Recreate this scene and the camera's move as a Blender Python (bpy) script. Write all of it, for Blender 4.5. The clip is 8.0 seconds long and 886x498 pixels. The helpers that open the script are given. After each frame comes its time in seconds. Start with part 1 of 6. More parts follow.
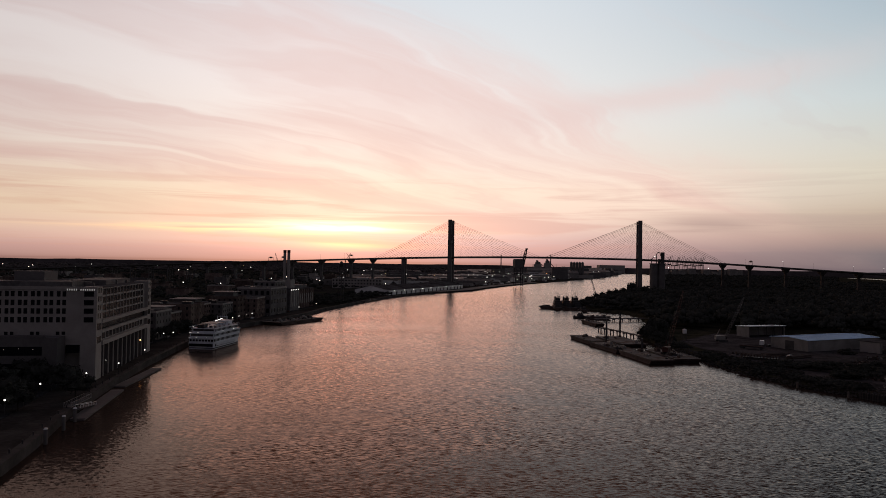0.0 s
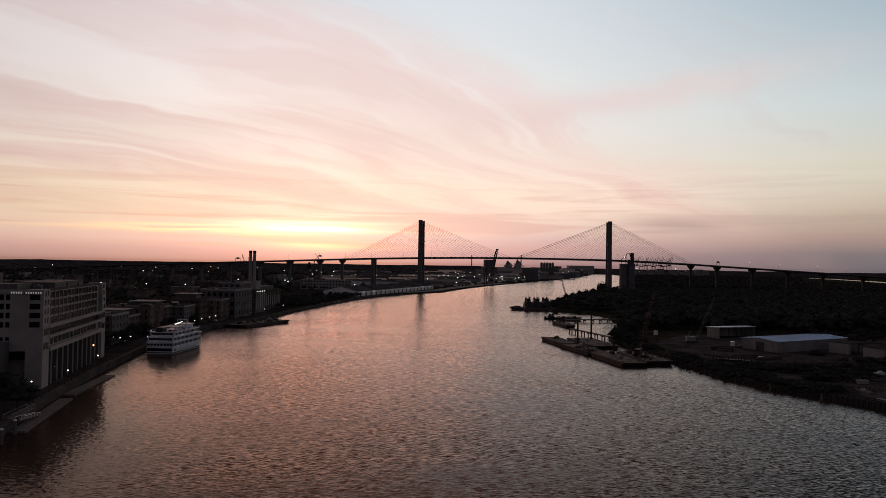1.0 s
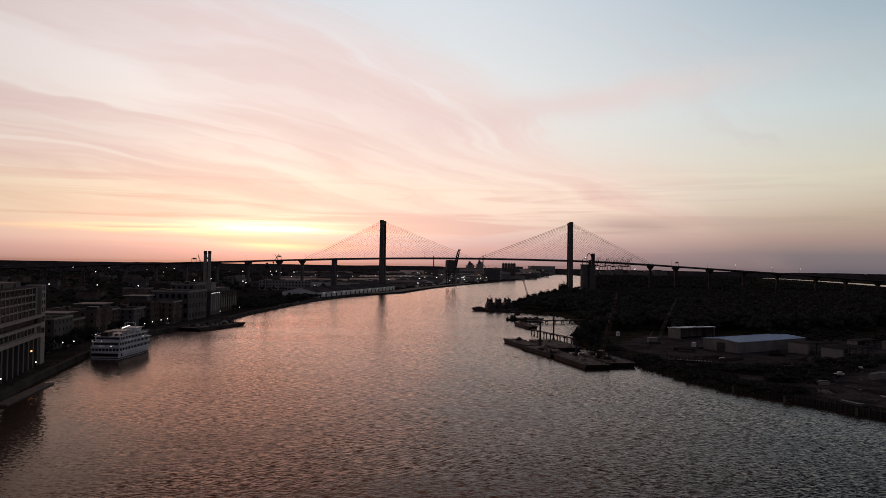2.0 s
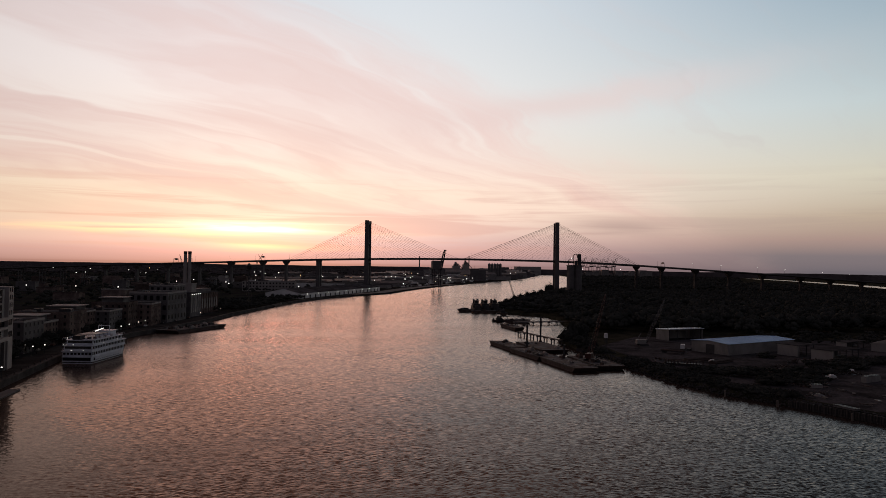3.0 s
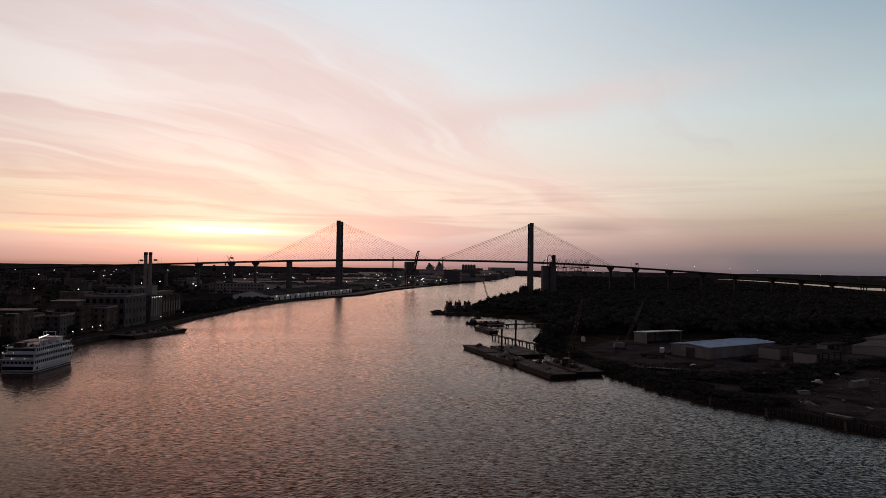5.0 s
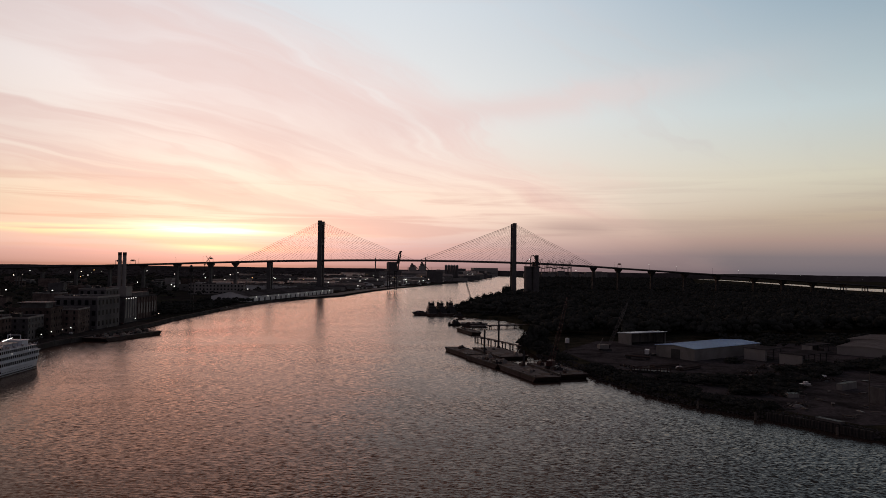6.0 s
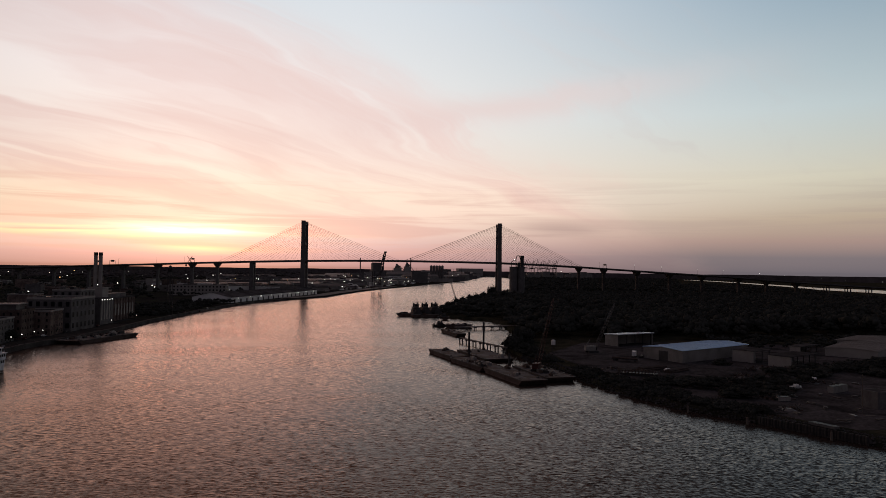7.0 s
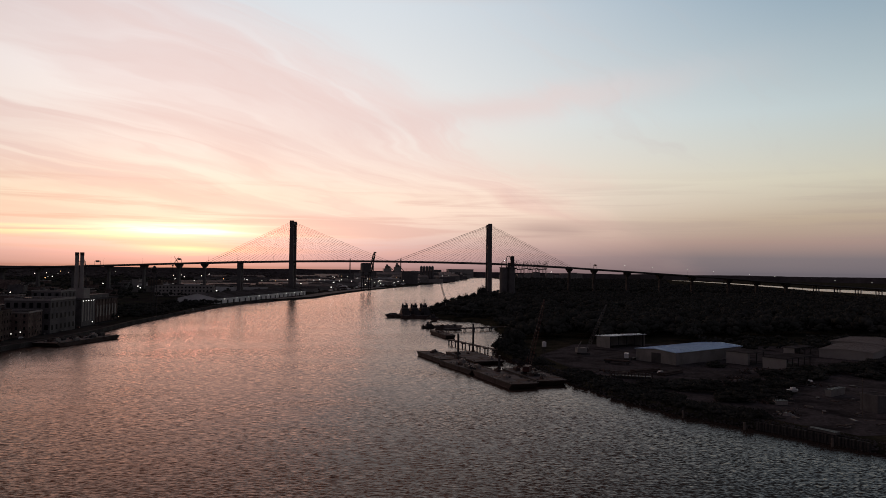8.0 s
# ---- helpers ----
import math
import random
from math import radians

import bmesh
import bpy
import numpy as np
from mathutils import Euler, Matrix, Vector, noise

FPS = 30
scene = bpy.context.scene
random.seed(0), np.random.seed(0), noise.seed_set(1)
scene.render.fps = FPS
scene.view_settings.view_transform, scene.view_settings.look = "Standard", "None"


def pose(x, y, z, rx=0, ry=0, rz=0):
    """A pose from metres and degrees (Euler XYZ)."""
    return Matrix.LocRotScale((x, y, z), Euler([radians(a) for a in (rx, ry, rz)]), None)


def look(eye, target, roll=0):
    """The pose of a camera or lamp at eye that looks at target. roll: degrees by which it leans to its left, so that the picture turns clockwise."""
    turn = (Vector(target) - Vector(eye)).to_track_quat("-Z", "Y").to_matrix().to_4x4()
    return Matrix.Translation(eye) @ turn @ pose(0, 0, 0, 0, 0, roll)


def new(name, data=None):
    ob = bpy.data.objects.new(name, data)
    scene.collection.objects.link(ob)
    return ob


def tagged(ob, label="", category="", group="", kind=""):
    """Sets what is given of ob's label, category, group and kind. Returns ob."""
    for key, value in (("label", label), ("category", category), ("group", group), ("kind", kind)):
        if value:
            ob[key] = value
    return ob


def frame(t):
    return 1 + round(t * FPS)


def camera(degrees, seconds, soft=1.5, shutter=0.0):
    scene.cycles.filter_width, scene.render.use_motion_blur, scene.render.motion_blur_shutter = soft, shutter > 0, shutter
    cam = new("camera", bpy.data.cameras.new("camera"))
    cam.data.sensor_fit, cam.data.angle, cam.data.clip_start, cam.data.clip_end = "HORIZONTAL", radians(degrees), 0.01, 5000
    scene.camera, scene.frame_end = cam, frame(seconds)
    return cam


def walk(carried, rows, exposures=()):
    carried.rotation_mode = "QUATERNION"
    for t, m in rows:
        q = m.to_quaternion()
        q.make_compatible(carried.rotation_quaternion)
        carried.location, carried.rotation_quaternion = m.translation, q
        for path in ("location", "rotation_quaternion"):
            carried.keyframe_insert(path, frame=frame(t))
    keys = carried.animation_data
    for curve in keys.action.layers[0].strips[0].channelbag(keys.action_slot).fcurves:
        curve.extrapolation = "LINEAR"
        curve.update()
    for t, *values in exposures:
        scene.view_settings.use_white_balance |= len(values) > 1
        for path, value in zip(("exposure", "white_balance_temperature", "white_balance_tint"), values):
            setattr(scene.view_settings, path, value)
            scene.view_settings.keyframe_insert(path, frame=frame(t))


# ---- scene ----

# ---------------------------------------------------------------- camera
cam = camera(64.735, 8.0, soft=0.8)
ROWS = [  # seconds, eye x, y, z, turn to the left, pitch, roll (degrees)
    (0, 0.00, 0.00, 52.66, 0.000, 1.125, 0.910),
    (0.5, 0.52, 4.98, 52.81, -0.887, 1.165, 0.902),
    (1, 1.11, 9.92, 52.95, -2.392, 1.207, 0.887),
    (1.5, 1.76, 14.82, 53.06, -4.218, 1.262, 0.853),
    (2, 2.47, 19.69, 53.16, -5.495, 1.287, 0.862),
    (2.2, 2.79, 21.61, 53.19, -5.920, 1.300, 0.862),
    (3.3, 4.61, 32.18, 53.34, -6.715, 1.362, 0.864),
    (3.5, 4.99, 34.10, 53.36, -6.786, 1.374, 0.860),
    (4, 5.96, 38.83, 53.40, -7.216, 1.418, 0.825),
    (4.5, 6.99, 43.52, 53.41, -7.981, 1.439, 0.815),
    (4.7, 7.45, 45.37, 53.41, -8.310, 1.450, 0.800),
    (5.8, 9.99, 55.56, 53.37, -9.860, 1.505, 0.755),
    (6, 10.46, 57.41, 53.36, -10.153, 1.516, 0.752),
    (6.5, 11.75, 61.96, 53.31, -10.695, 1.544, 0.758),
    (7, 13.10, 66.49, 53.24, -11.345, 1.581, 0.750),
    (7.5, 14.51, 70.97, 53.16, -11.957, 1.616, 0.760),
    (8, 15.99, 75.43, 53.06, -12.131, 1.645, 0.762),
]


def aim(x, y, z, turn, pitch, roll):
    a, b = radians(turn), radians(pitch)
    return look((x, y, z), (x - math.sin(a) * math.cos(b), y + math.cos(a) * math.cos(b), z + math.sin(b)), roll)


walk(cam, [(r[0], aim(*r[1:])) for r in ROWS])

# ---------------------------------------------------------------- sky and sun
SUN_AZ, SUN_EL = -8.5, 2.6
world = bpy.data.worlds.new("dusk_sky")
scene.world = world
world.use_nodes = True
wt = world.node_tree


def link(tree, sock, value):
    if hasattr(value, "is_output"):
        tree.links.new(value, sock)
    else:
        sock.default_value = value


def mnode(tree, op, a, b=0.0, c=0.0, clamp=False):
    n = tree.nodes.new("ShaderNodeMath")
    n.operation, n.use_clamp = op, clamp
    for i, v in enumerate((a, b, c)):
        link(tree, n.inputs[i], v)
    return n.outputs[0]


def remap(tree, v, a, b, lo=0.0, hi=1.0, smooth=True):
    n = tree.nodes.new("ShaderNodeMapRange")
    n.interpolation_type = "SMOOTHSTEP" if smooth else "LINEAR"
    for i, w in enumerate((v, a, b, lo, hi)):
        link(tree, n.inputs[i], w)
    return n.outputs[0]


def ramp(tree, fac, stops):
    n = tree.nodes.new("ShaderNodeValToRGB")
    el = n.color_ramp.elements
    while len(el) < len(stops):
        el.new(0.5)
    for e, (p, c) in zip(el, stops):
        e.position, e.color = p, (*c, 1)
    link(tree, n.inputs[0], fac)
    return n.outputs[0]


def blend(tree, fac, a, b, mode="MIX"):
    n = tree.nodes.new("ShaderNodeMix")
    n.data_type, n.blend_type = "RGBA", mode
    link(tree, n.inputs[0], fac)
    for i, v in ((6, a), (7, b)):
        link(tree, n.inputs[i], v if hasattr(v, "is_output") or len(v) == 4 else (*v, 1))
    return n.outputs[2]


def noise_tex(tree, vec, scale, detail=4.0, rough=0.55, warp=0.0):
    n = tree.nodes.new("ShaderNodeTexNoise")
    link(tree, n.inputs["Vector"], vec)
    n.inputs["Scale"].default_value, n.inputs["Detail"].default_value = scale, detail
    n.inputs["Roughness"].default_value, n.inputs["Distortion"].default_value = rough, warp
    return n.outputs[0]


def join_xyz(tree, x, y, z):
    n = tree.nodes.new("ShaderNodeCombineXYZ")
    for i, v in enumerate((x, y, z)):
        link(tree, n.inputs[i], v)
    return n.outputs[0]


def build_sky(t):
    d = t.nodes.new("ShaderNodeTexCoord").outputs["Generated"]
    sep = t.nodes.new("ShaderNodeSeparateXYZ")
    t.links.new(d, sep.inputs[0])
    x, y, z = sep.outputs

    def add(a, b):
        return mnode(t, "ADD", a, b)

    def mul(a, b):
        return mnode(t, "MULTIPLY", a, b)

    el = mul(mnode(t, "ARCSINE", z), 180 / math.pi)
    az = mul(mnode(t, "ARCTAN2", x, y), 180 / math.pi)
    h = mnode(t, "POWER", mnode(t, "DIVIDE", mnode(t, "MAXIMUM", el, 0.0), 90.0), 0.5)

    def rise(rows):
        """Colours by elevation in degrees."""
        return ramp(t, h, [(math.sqrt(e / 90), c) for e, c in rows])

    def puff(a0, wa, e0, we, lean=0.0, soft=None):
        """A soft lens of light or cloud round one azimuth and elevation."""
        u = mnode(t, "DIVIDE", add(az, -a0), wa)
        v = mnode(t, "DIVIDE", add(soft if soft is not None else el, mnode(t, "MULTIPLY_ADD", add(az, -a0), -lean, -e0)), we)
        return mnode(t, "EXPONENT", mul(add(mul(u, u), mul(v, v)), -1.0))

    # clear air: warm over the sunset, paling to blue on the far right and overhead
    warm = rise([(0, (0.36, 0.212, 0.23)), (0.9, (0.67, 0.42, 0.45)), (1.6, (0.84, 0.565, 0.555)), (2.6, (0.93, 0.68, 0.61)), (4.2, (0.96, 0.765, 0.65)), (7.5, (0.93, 0.79, 0.67)),
                 (12, (0.86, 0.83, 0.77)), (21, (0.70, 0.745, 0.76)), (23, (0.76, 0.48, 0.38)), (26, (0.76, 0.365, 0.25)), (33, (0.60, 0.225, 0.125)), (44, (0.28, 0.115, 0.07)), (60, (0.06, 0.058, 0.064)), (90, (0.05, 0.053, 0.066))])
    cool = rise([(0, (0.14, 0.128, 0.145)), (1.1, (0.20, 0.172, 0.182)), (2.3, (0.385, 0.268, 0.232)), (4, (0.50, 0.395, 0.29)), (7, (0.645, 0.605, 0.465)), (12, (0.53, 0.61, 0.60)), (21, (0.28, 0.39, 0.465)),
                 (26, (0.066, 0.096, 0.100)), (33, (0.030, 0.041, 0.042)), (44, (0.026, 0.033, 0.036)), (60, (0.043, 0.048, 0.06)), (90, (0.046, 0.05, 0.064))])
    low_shift = remap(t, el, 0.0, 6.0, 13.0, 0.0)
    sky = blend(t, remap(t, add(az, add(low_shift, remap(t, el, 20.0, 32.0, 0.0, 12.0))), 2.0, 46.0), warm, cool)

    # a flat layer of cloud that ends along one long edge and streams towards the far right
    den = add(mnode(t, "MAXIMUM", z, 0.0), 0.11)
    px, py = mnode(t, "DIVIDE", x, den), mnode(t, "DIVIDE", y, den)
    A = radians(45)
    along = add(mul(px, math.sin(A)), mul(py, math.cos(A)))
    across = mnode(t, "SUBTRACT", mul(px, math.cos(A)), mul(py, math.sin(A)))
    sway = noise_tex(t, join_xyz(t, mul(along, 0.55), mul(across, 0.9), 2.2), 1.0, 4.0, 0.55, 0.4)
    bent = add(across, mnode(t, "MULTIPLY_ADD", sway, 1.1, -0.55))
    sheet = remap(t, bent, -2.25, -1.55, 1.0, 0.0)
    streak = noise_tex(t, join_xyz(t, mul(along, 0.30), mul(bent, 1.25), 3.7), 1.0, 5.0, 0.52, 0.35)
    fine = noise_tex(t, join_xyz(t, mul(along, 0.55), mul(bent, 4.2), 8.3), 1.0, 5.0, 0.6, 0.5)
    mix = add(mul(streak, 0.84), mul(fine, 0.16))
    cream = rise([(0, (0.60, 0.31, 0.28)), (3, (0.98, 0.68, 0.53)), (6, (0.99, 0.79, 0.63)), (9, (0.98, 0.84, 0.73)), (14, (0.96, 0.85, 0.79)), (21, (0.91, 0.80, 0.76)), (23, (0.84, 0.49, 0.385)),
                  (26, (0.79, 0.40, 0.29)), (33, (0.64, 0.25, 0.142)), (44, (0.31, 0.128, 0.08)), (60, (0.06, 0.054, 0.058)), (90, (0.048, 0.05, 0.062))])
    pink = rise([(0, (0.40, 0.18, 0.17)), (3, (0.84, 0.51, 0.43)), (6, (0.87, 0.58, 0.48)), (9, (0.85, 0.61, 0.54)), (14, (0.83, 0.635, 0.585)), (21, (0.76, 0.61, 0.58)), (23, (0.70, 0.405, 0.32)),
                 (26, (0.66, 0.325, 0.235)), (33, (0.49, 0.195, 0.115)), (44, (0.22, 0.096, 0.062)), (60, (0.055, 0.046, 0.046)), (90, (0.045, 0.046, 0.056))])
    cloud = blend(t, remap(t, mix, 0.42, 0.64), cream, pink)
    depth = mul(sheet, remap(t, el, 2.0, 6.0, 0.1, 0.88))
    sky = blend(t, depth, sky, cloud)
    # the rosy rim of the sheet
    rim = mul(remap(t, bent, -2.35, -1.9), remap(t, bent, -1.85, -1.35, 1.0, 0.0))
    rim = mul(rim, mul(remap(t, el, 5.0, 8.0, 0.0, 0.75), remap(t, fine, 0.35, 0.62, 0.35, 1.0)))
    sky = blend(t, rim, sky, pink)
    # thin wisps in the clear part
    wisp = mul(remap(t, add(mul(streak, 0.5), mul(fine, 0.5)), 0.50, 0.66), mul(remap(t, bent, -1.5, 0.6, 0.4, 0.0), remap(t, el, 3.0, 7.0)))
    sky = blend(t, wisp, sky, blend(t, remap(t, az, 6.0, 40.0), (0.82, 0.62, 0.56), (0.52, 0.47, 0.45)))
    # one long veil that lifts out of the rim towards the right
    lift = add(el, mnode(t, "MULTIPLY_ADD", fine, 3.2, -1.6))
    sky = blend(t, mul(puff(16.0, 13.0, 13.0, 1.25, 0.13, lift), 0.62), sky, (0.80, 0.62, 0.57))

    # level bars of cloud near the horizon
    low = noise_tex(t, join_xyz(t, mul(az, 0.050), mul(el, 1.05), 1.3), 1.0, 5.0, 0.58, 0.5)
    bars = mul(remap(t, low, 0.47, 0.63), mul(remap(t, el, 0.3, 1.4), mul(remap(t, el, 4.5, 8.5, 0.50, 0.0), remap(t, az, 8.0, 34.0, 1.0, 0.4))))
    sky = blend(t, bars, sky, blend(t, remap(t, az, 2.0, 36.0), (0.75, 0.42, 0.36), (0.34, 0.25, 0.24)))
    wavy = add(el, mnode(t, "MULTIPLY_ADD", low, 2.0, -1.0))
    sky = blend(t, mul(puff(21.0, 4.2, 3.3, 0.75, -0.02, wavy), 0.55), sky, (0.36, 0.245, 0.235))
    # the glow where the sun has gone behind the haze: one bright bar, a thin long one, and a patch under them
    glow = blend(t, puff(SUN_AZ - 0.5, 7.5, SUN_EL, 1.2, 0.0, wavy), (0, 0, 0), (0.75, 0.09, 0.0))
    for p, c in ((puff(SUN_AZ + 0.3, 5.6, SUN_EL + 0.25, 0.50, 0.03, wavy), (2.6, 0.46, 0.22)), (puff(SUN_AZ - 6.0, 12.0, SUN_EL - 0.2, 0.22, 0.01, wavy), (0.5, 0.28, 0.0)),
                 (puff(SUN_AZ + 0.2, 3.6, SUN_EL + 0.05, 0.22, 0.0, wavy), (0.5, 0.2, 0.55)), (puff(SUN_AZ + 0.6, 3.6, SUN_EL - 1.2, 0.42, 0.0, wavy), (1.0, 0.34, 0.04))):
        glow = blend(t, 1.0, glow, blend(t, p, (0, 0, 0), c), "ADD")
    sky = blend(t, 1.0, sky, glow, "ADD")
    # the haze low on the left is browner
    tan = mnode(t, "SUBTRACT", 1.0, mul(remap(t, az, -26.0, -6.0, 0.13, 0.0), remap(t, el, 3.0, 8.0, 1.0, 0.0)))
    sky = blend(t, 1.0, sky, join_xyz(t, 1.0, 1.0, tan), "MULTIPLY")
    # away from the sunset the sky is already dark
    dim = remap(t, az, -38.0, -9.0, 0.74, 1.0)
    dim = mul(dim, mnode(t, "SUBTRACT", 1.0, mul(remap(t, az, -40.0, -6.0, 0.80, 0.0), remap(t, el, 19.0, 30.0))))
    sky = blend(t, 1.0, sky, join_xyz(t, dim, dim, dim), "MULTIPLY")
    sky = blend(t, remap(t, y, -0.1, 0.84, 0.94, 0.0), sky, (0.076, 0.067, 0.086, 1))
    air = t.nodes.new("ShaderNodeTexSky")
    air.sky_type, air.sun_disc = "NISHITA", False
    air.sun_elevation, air.sun_rotation = radians(SUN_EL), radians(SUN_AZ)
    sky = blend(t, 0.008, sky, air.outputs[0], "ADD")
    sky = blend(t, 1.0, sky, (0.98, 0.985, 1.03, 1), "MULTIPLY")
    bg = t.nodes["Background"]
    t.links.new(sky, bg.inputs[0])
    bg.inputs[1].default_value = 1.0


build_sky(wt)
sun = new("sun", bpy.data.lights.new("sun", "SUN"))
sun.data.energy, sun.data.angle, sun.data.color = 0.10, radians(30), (1.0, 0.32, 0.13)
sa, se = radians(SUN_AZ), radians(SUN_EL + 1)
sun.matrix_world = look((0, 0, 300), (-math.sin(sa) * math.cos(se) * 100, -math.cos(sa) * math.cos(se) * 100, 300 - math.sin(se) * 100))


# ---------------------------------------------------------------- materials
def material(name, color, rough=0.8, metal=0.0, grain=0.25, size=2.0, stain=0.25, bump=0.2, tint=None, emit=None, per_object=0.0, spec=0.3):
    """A worn surface: fine grain and broad stains over one base colour. size: metres of the grain."""
    m = bpy.data.materials.new(name)
    m.use_nodes = True
    t = m.node_tree
    b = t.nodes["Principled BSDF"]
    b.inputs["Roughness"].default_value, b.inputs["Metallic"].default_value = rough, metal
    b.inputs["Specular IOR Level"].default_value = spec
    co = t.nodes.new("ShaderNodeTexCoord").outputs["Object"]
    fine = noise_tex(t, co, 1.0 / size, 5.0, 0.6)
    wide = noise_tex(t, co, 0.11 / size, 4.0, 0.6, 0.6)
    k = mnode(t, "MULTIPLY", remap(t, fine, 0.25, 0.75, 1 - grain, 1 + grain), remap(t, wide, 0.3, 0.7, 1 - stain, 1 + stain))
    if per_object:
        info = t.nodes.new("ShaderNodeObjectInfo")
        k = mnode(t, "MULTIPLY", k, remap(t, info.outputs["Random"], 0.0, 1.0, 1 - per_object, 1 + per_object, False))
    base = blend(t, remap(t, wide, 0.35, 0.7), color, tint) if tint else (*color, 1)
    col = blend(t, 1.0, base, join_xyz(t, k, k, k), "MULTIPLY")
    t.links.new(col, b.inputs["Base Color"])
    link(t, b.inputs["Roughness"], remap(t, fine, 0.2, 0.8, max(0.02, rough - 0.1), min(1, rough + 0.1)))
    if bump:
        bn = t.nodes.new("ShaderNodeBump")
        bn.inputs["Strength"].default_value, bn.inputs["Distance"].default_value = bump, size * 0.15
        t.links.new(fine, bn.inputs["Height"])
        t.links.new(bn.outputs[0], b.inputs["Normal"])
    if emit:
        b.inputs["Emission Color"].default_value, b.inputs["Emission Strength"].default_value = (*emit[:3], 1), emit[3]
    return m


def water_material():
    m = bpy.data.materials.new("river_water")
    m.use_nodes = True
    t = m.node_tree
    t.nodes.remove(t.nodes["Principled BSDF"])
    body, gloss, edge, mixed = (t.nodes.new(k) for k in ("ShaderNodeBsdfDiffuse", "ShaderNodeBsdfAnisotropic", "ShaderNodeFresnel", "ShaderNodeMixShader"))
    co = t.nodes.new("ShaderNodeTexCoord").outputs["Object"]
    sep = t.nodes.new("ShaderNodeSeparateXYZ")
    t.links.new(co, sep.inputs[0])
    x, y = sep.outputs[0], sep.outputs[1]
    def vec(op, a, b):
        v = t.nodes.new("ShaderNodeVectorMath")
        v.operation = op
        t.links.new(a, v.inputs[0])
        link(t, v.inputs[1], b)
        return v.outputs[0]

    def shifted(fx, fy, seed, skew=0.0):
        return join_xyz(t, mnode(t, "MULTIPLY", x, fx), mnode(t, "MULTIPLY", mnode(t, "MULTIPLY_ADD", x, skew, y), fy), seed)

    # broad patches where the wind turns, dies or freshens
    turn = mnode(t, "MULTIPLY_ADD", noise_tex(t, shifted(0.016, 0.022, 0.0), 1.0, 2.0, 0.5, 0.4), 14.0, -7.0)
    crest_y = mnode(t, "ADD", y, turn)

    def crests(width, length, skew, seed, amount, detail):
        """Slope towards the eye of short-crested wind waves, zero mean. width along the crest, length across it, in metres."""
        p = join_xyz(t, mnode(t, "DIVIDE", x, width), mnode(t, "DIVIDE", mnode(t, "MULTIPLY_ADD", x, skew, crest_y), length), seed)
        return mnode(t, "MULTIPLY", mnode(t, "SUBTRACT", noise_tex(t, p, 1.0, detail, 0.5, 0.25), 0.5), amount)

    gust = remap(t, noise_tex(t, shifted(0.010, 0.020, 5.0), 1.0, 3.0, 0.6, 0.8), 0.36, 0.66, 0.62, 1.2)
    wind = mnode(t, "ADD", crests(3.2, 0.52, 0.10, 0.0, 0.50, 1.5), crests(1.2, 0.28, -0.2, 4.0, 0.44, 2.0))
    wake = mnode(t, "MULTIPLY", crests(3.2, 1.0, -0.7, 9.0, 0.34, 1.0), remap(t, noise_tex(t, shifted(0.013, 0.018, 11.0), 1.0, 2.0, 0.5, 0.5), 0.52, 0.66))
    swell = mnode(t, "ADD", crests(30.0, 16.0, 0.3, 2.0, 0.03, 1.0), crests(6.0, 2.6, 0.15, 7.0, 0.07, 1.0))
    slope_y = mnode(t, "ADD", mnode(t, "MULTIPLY", mnode(t, "ADD", wind, wake), gust), swell)
    # steep lee sides, long flat backs; a constant lean to the eye lifts reflections
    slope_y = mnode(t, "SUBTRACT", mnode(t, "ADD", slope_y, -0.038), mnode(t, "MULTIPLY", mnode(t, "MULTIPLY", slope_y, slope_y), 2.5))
    slope_x = mnode(t, "ADD", crests(1.2, 1.3, 0.4, 13.0, 0.6, 2.0), mnode(t, "MULTIPLY", slope_y, 0.12))
    # sheltered water along the island bank and under the town quay
    lee = mnode(t, "MULTIPLY", remap(t, x, 85.0, 150.0), mnode(t, "MULTIPLY", remap(t, y, 300.0, 400.0), remap(t, y, 500.0, 580.0, 1.0, 0.0)))
    off = mnode(t, "ADD", mnode(t, "MULTIPLY_ADD", y, 0.245, 62.0), x)
    still = mnode(t, "MULTIPLY", remap(t, off, 28.0, 78.0, 1.0, 0.0), remap(t, y, 360.0, 560.0, 1.0, 0.0))
    # reflection darkened through leaning normals on the near right, waves a little steeper
    darkened_right = mnode(t, "MULTIPLY", remap(t, x, 15.0, 170.0), remap(t, y, 290.0, 430.0, 1.0, 0.0))
    calm = mnode(t, "MULTIPLY", mnode(t, "MULTIPLY_ADD", lee, -0.5, 1.0), mnode(t, "MULTIPLY_ADD", still, -0.55, 1.0))
    calm = mnode(t, "MULTIPLY", calm, mnode(t, "MULTIPLY_ADD", darkened_right, 0.08, 1.0))
    n = t.nodes.new("ShaderNodeVectorMath")
    n.operation = "SCALE"
    t.links.new(join_xyz(t, slope_x, slope_y, 0.0), n.inputs[0])
    t.links.new(calm, n.inputs["Scale"])
    up = vec("NORMALIZE", vec("ADD", n.outputs[0], join_xyz(t, 0.0, mnode(t, "MULTIPLY", darkened_right, -0.048), 1.0)), (0, 0, 0))
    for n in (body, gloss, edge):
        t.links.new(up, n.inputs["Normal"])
    silt_and_sheen = noise_tex(t, co, 0.01, 3.0, 0.5, 0.5)
    t.links.new(blend(t, remap(t, silt_and_sheen, 0.3, 0.7), (0.034, 0.024, 0.020), (0.040, 0.029, 0.024)), body.inputs["Color"])
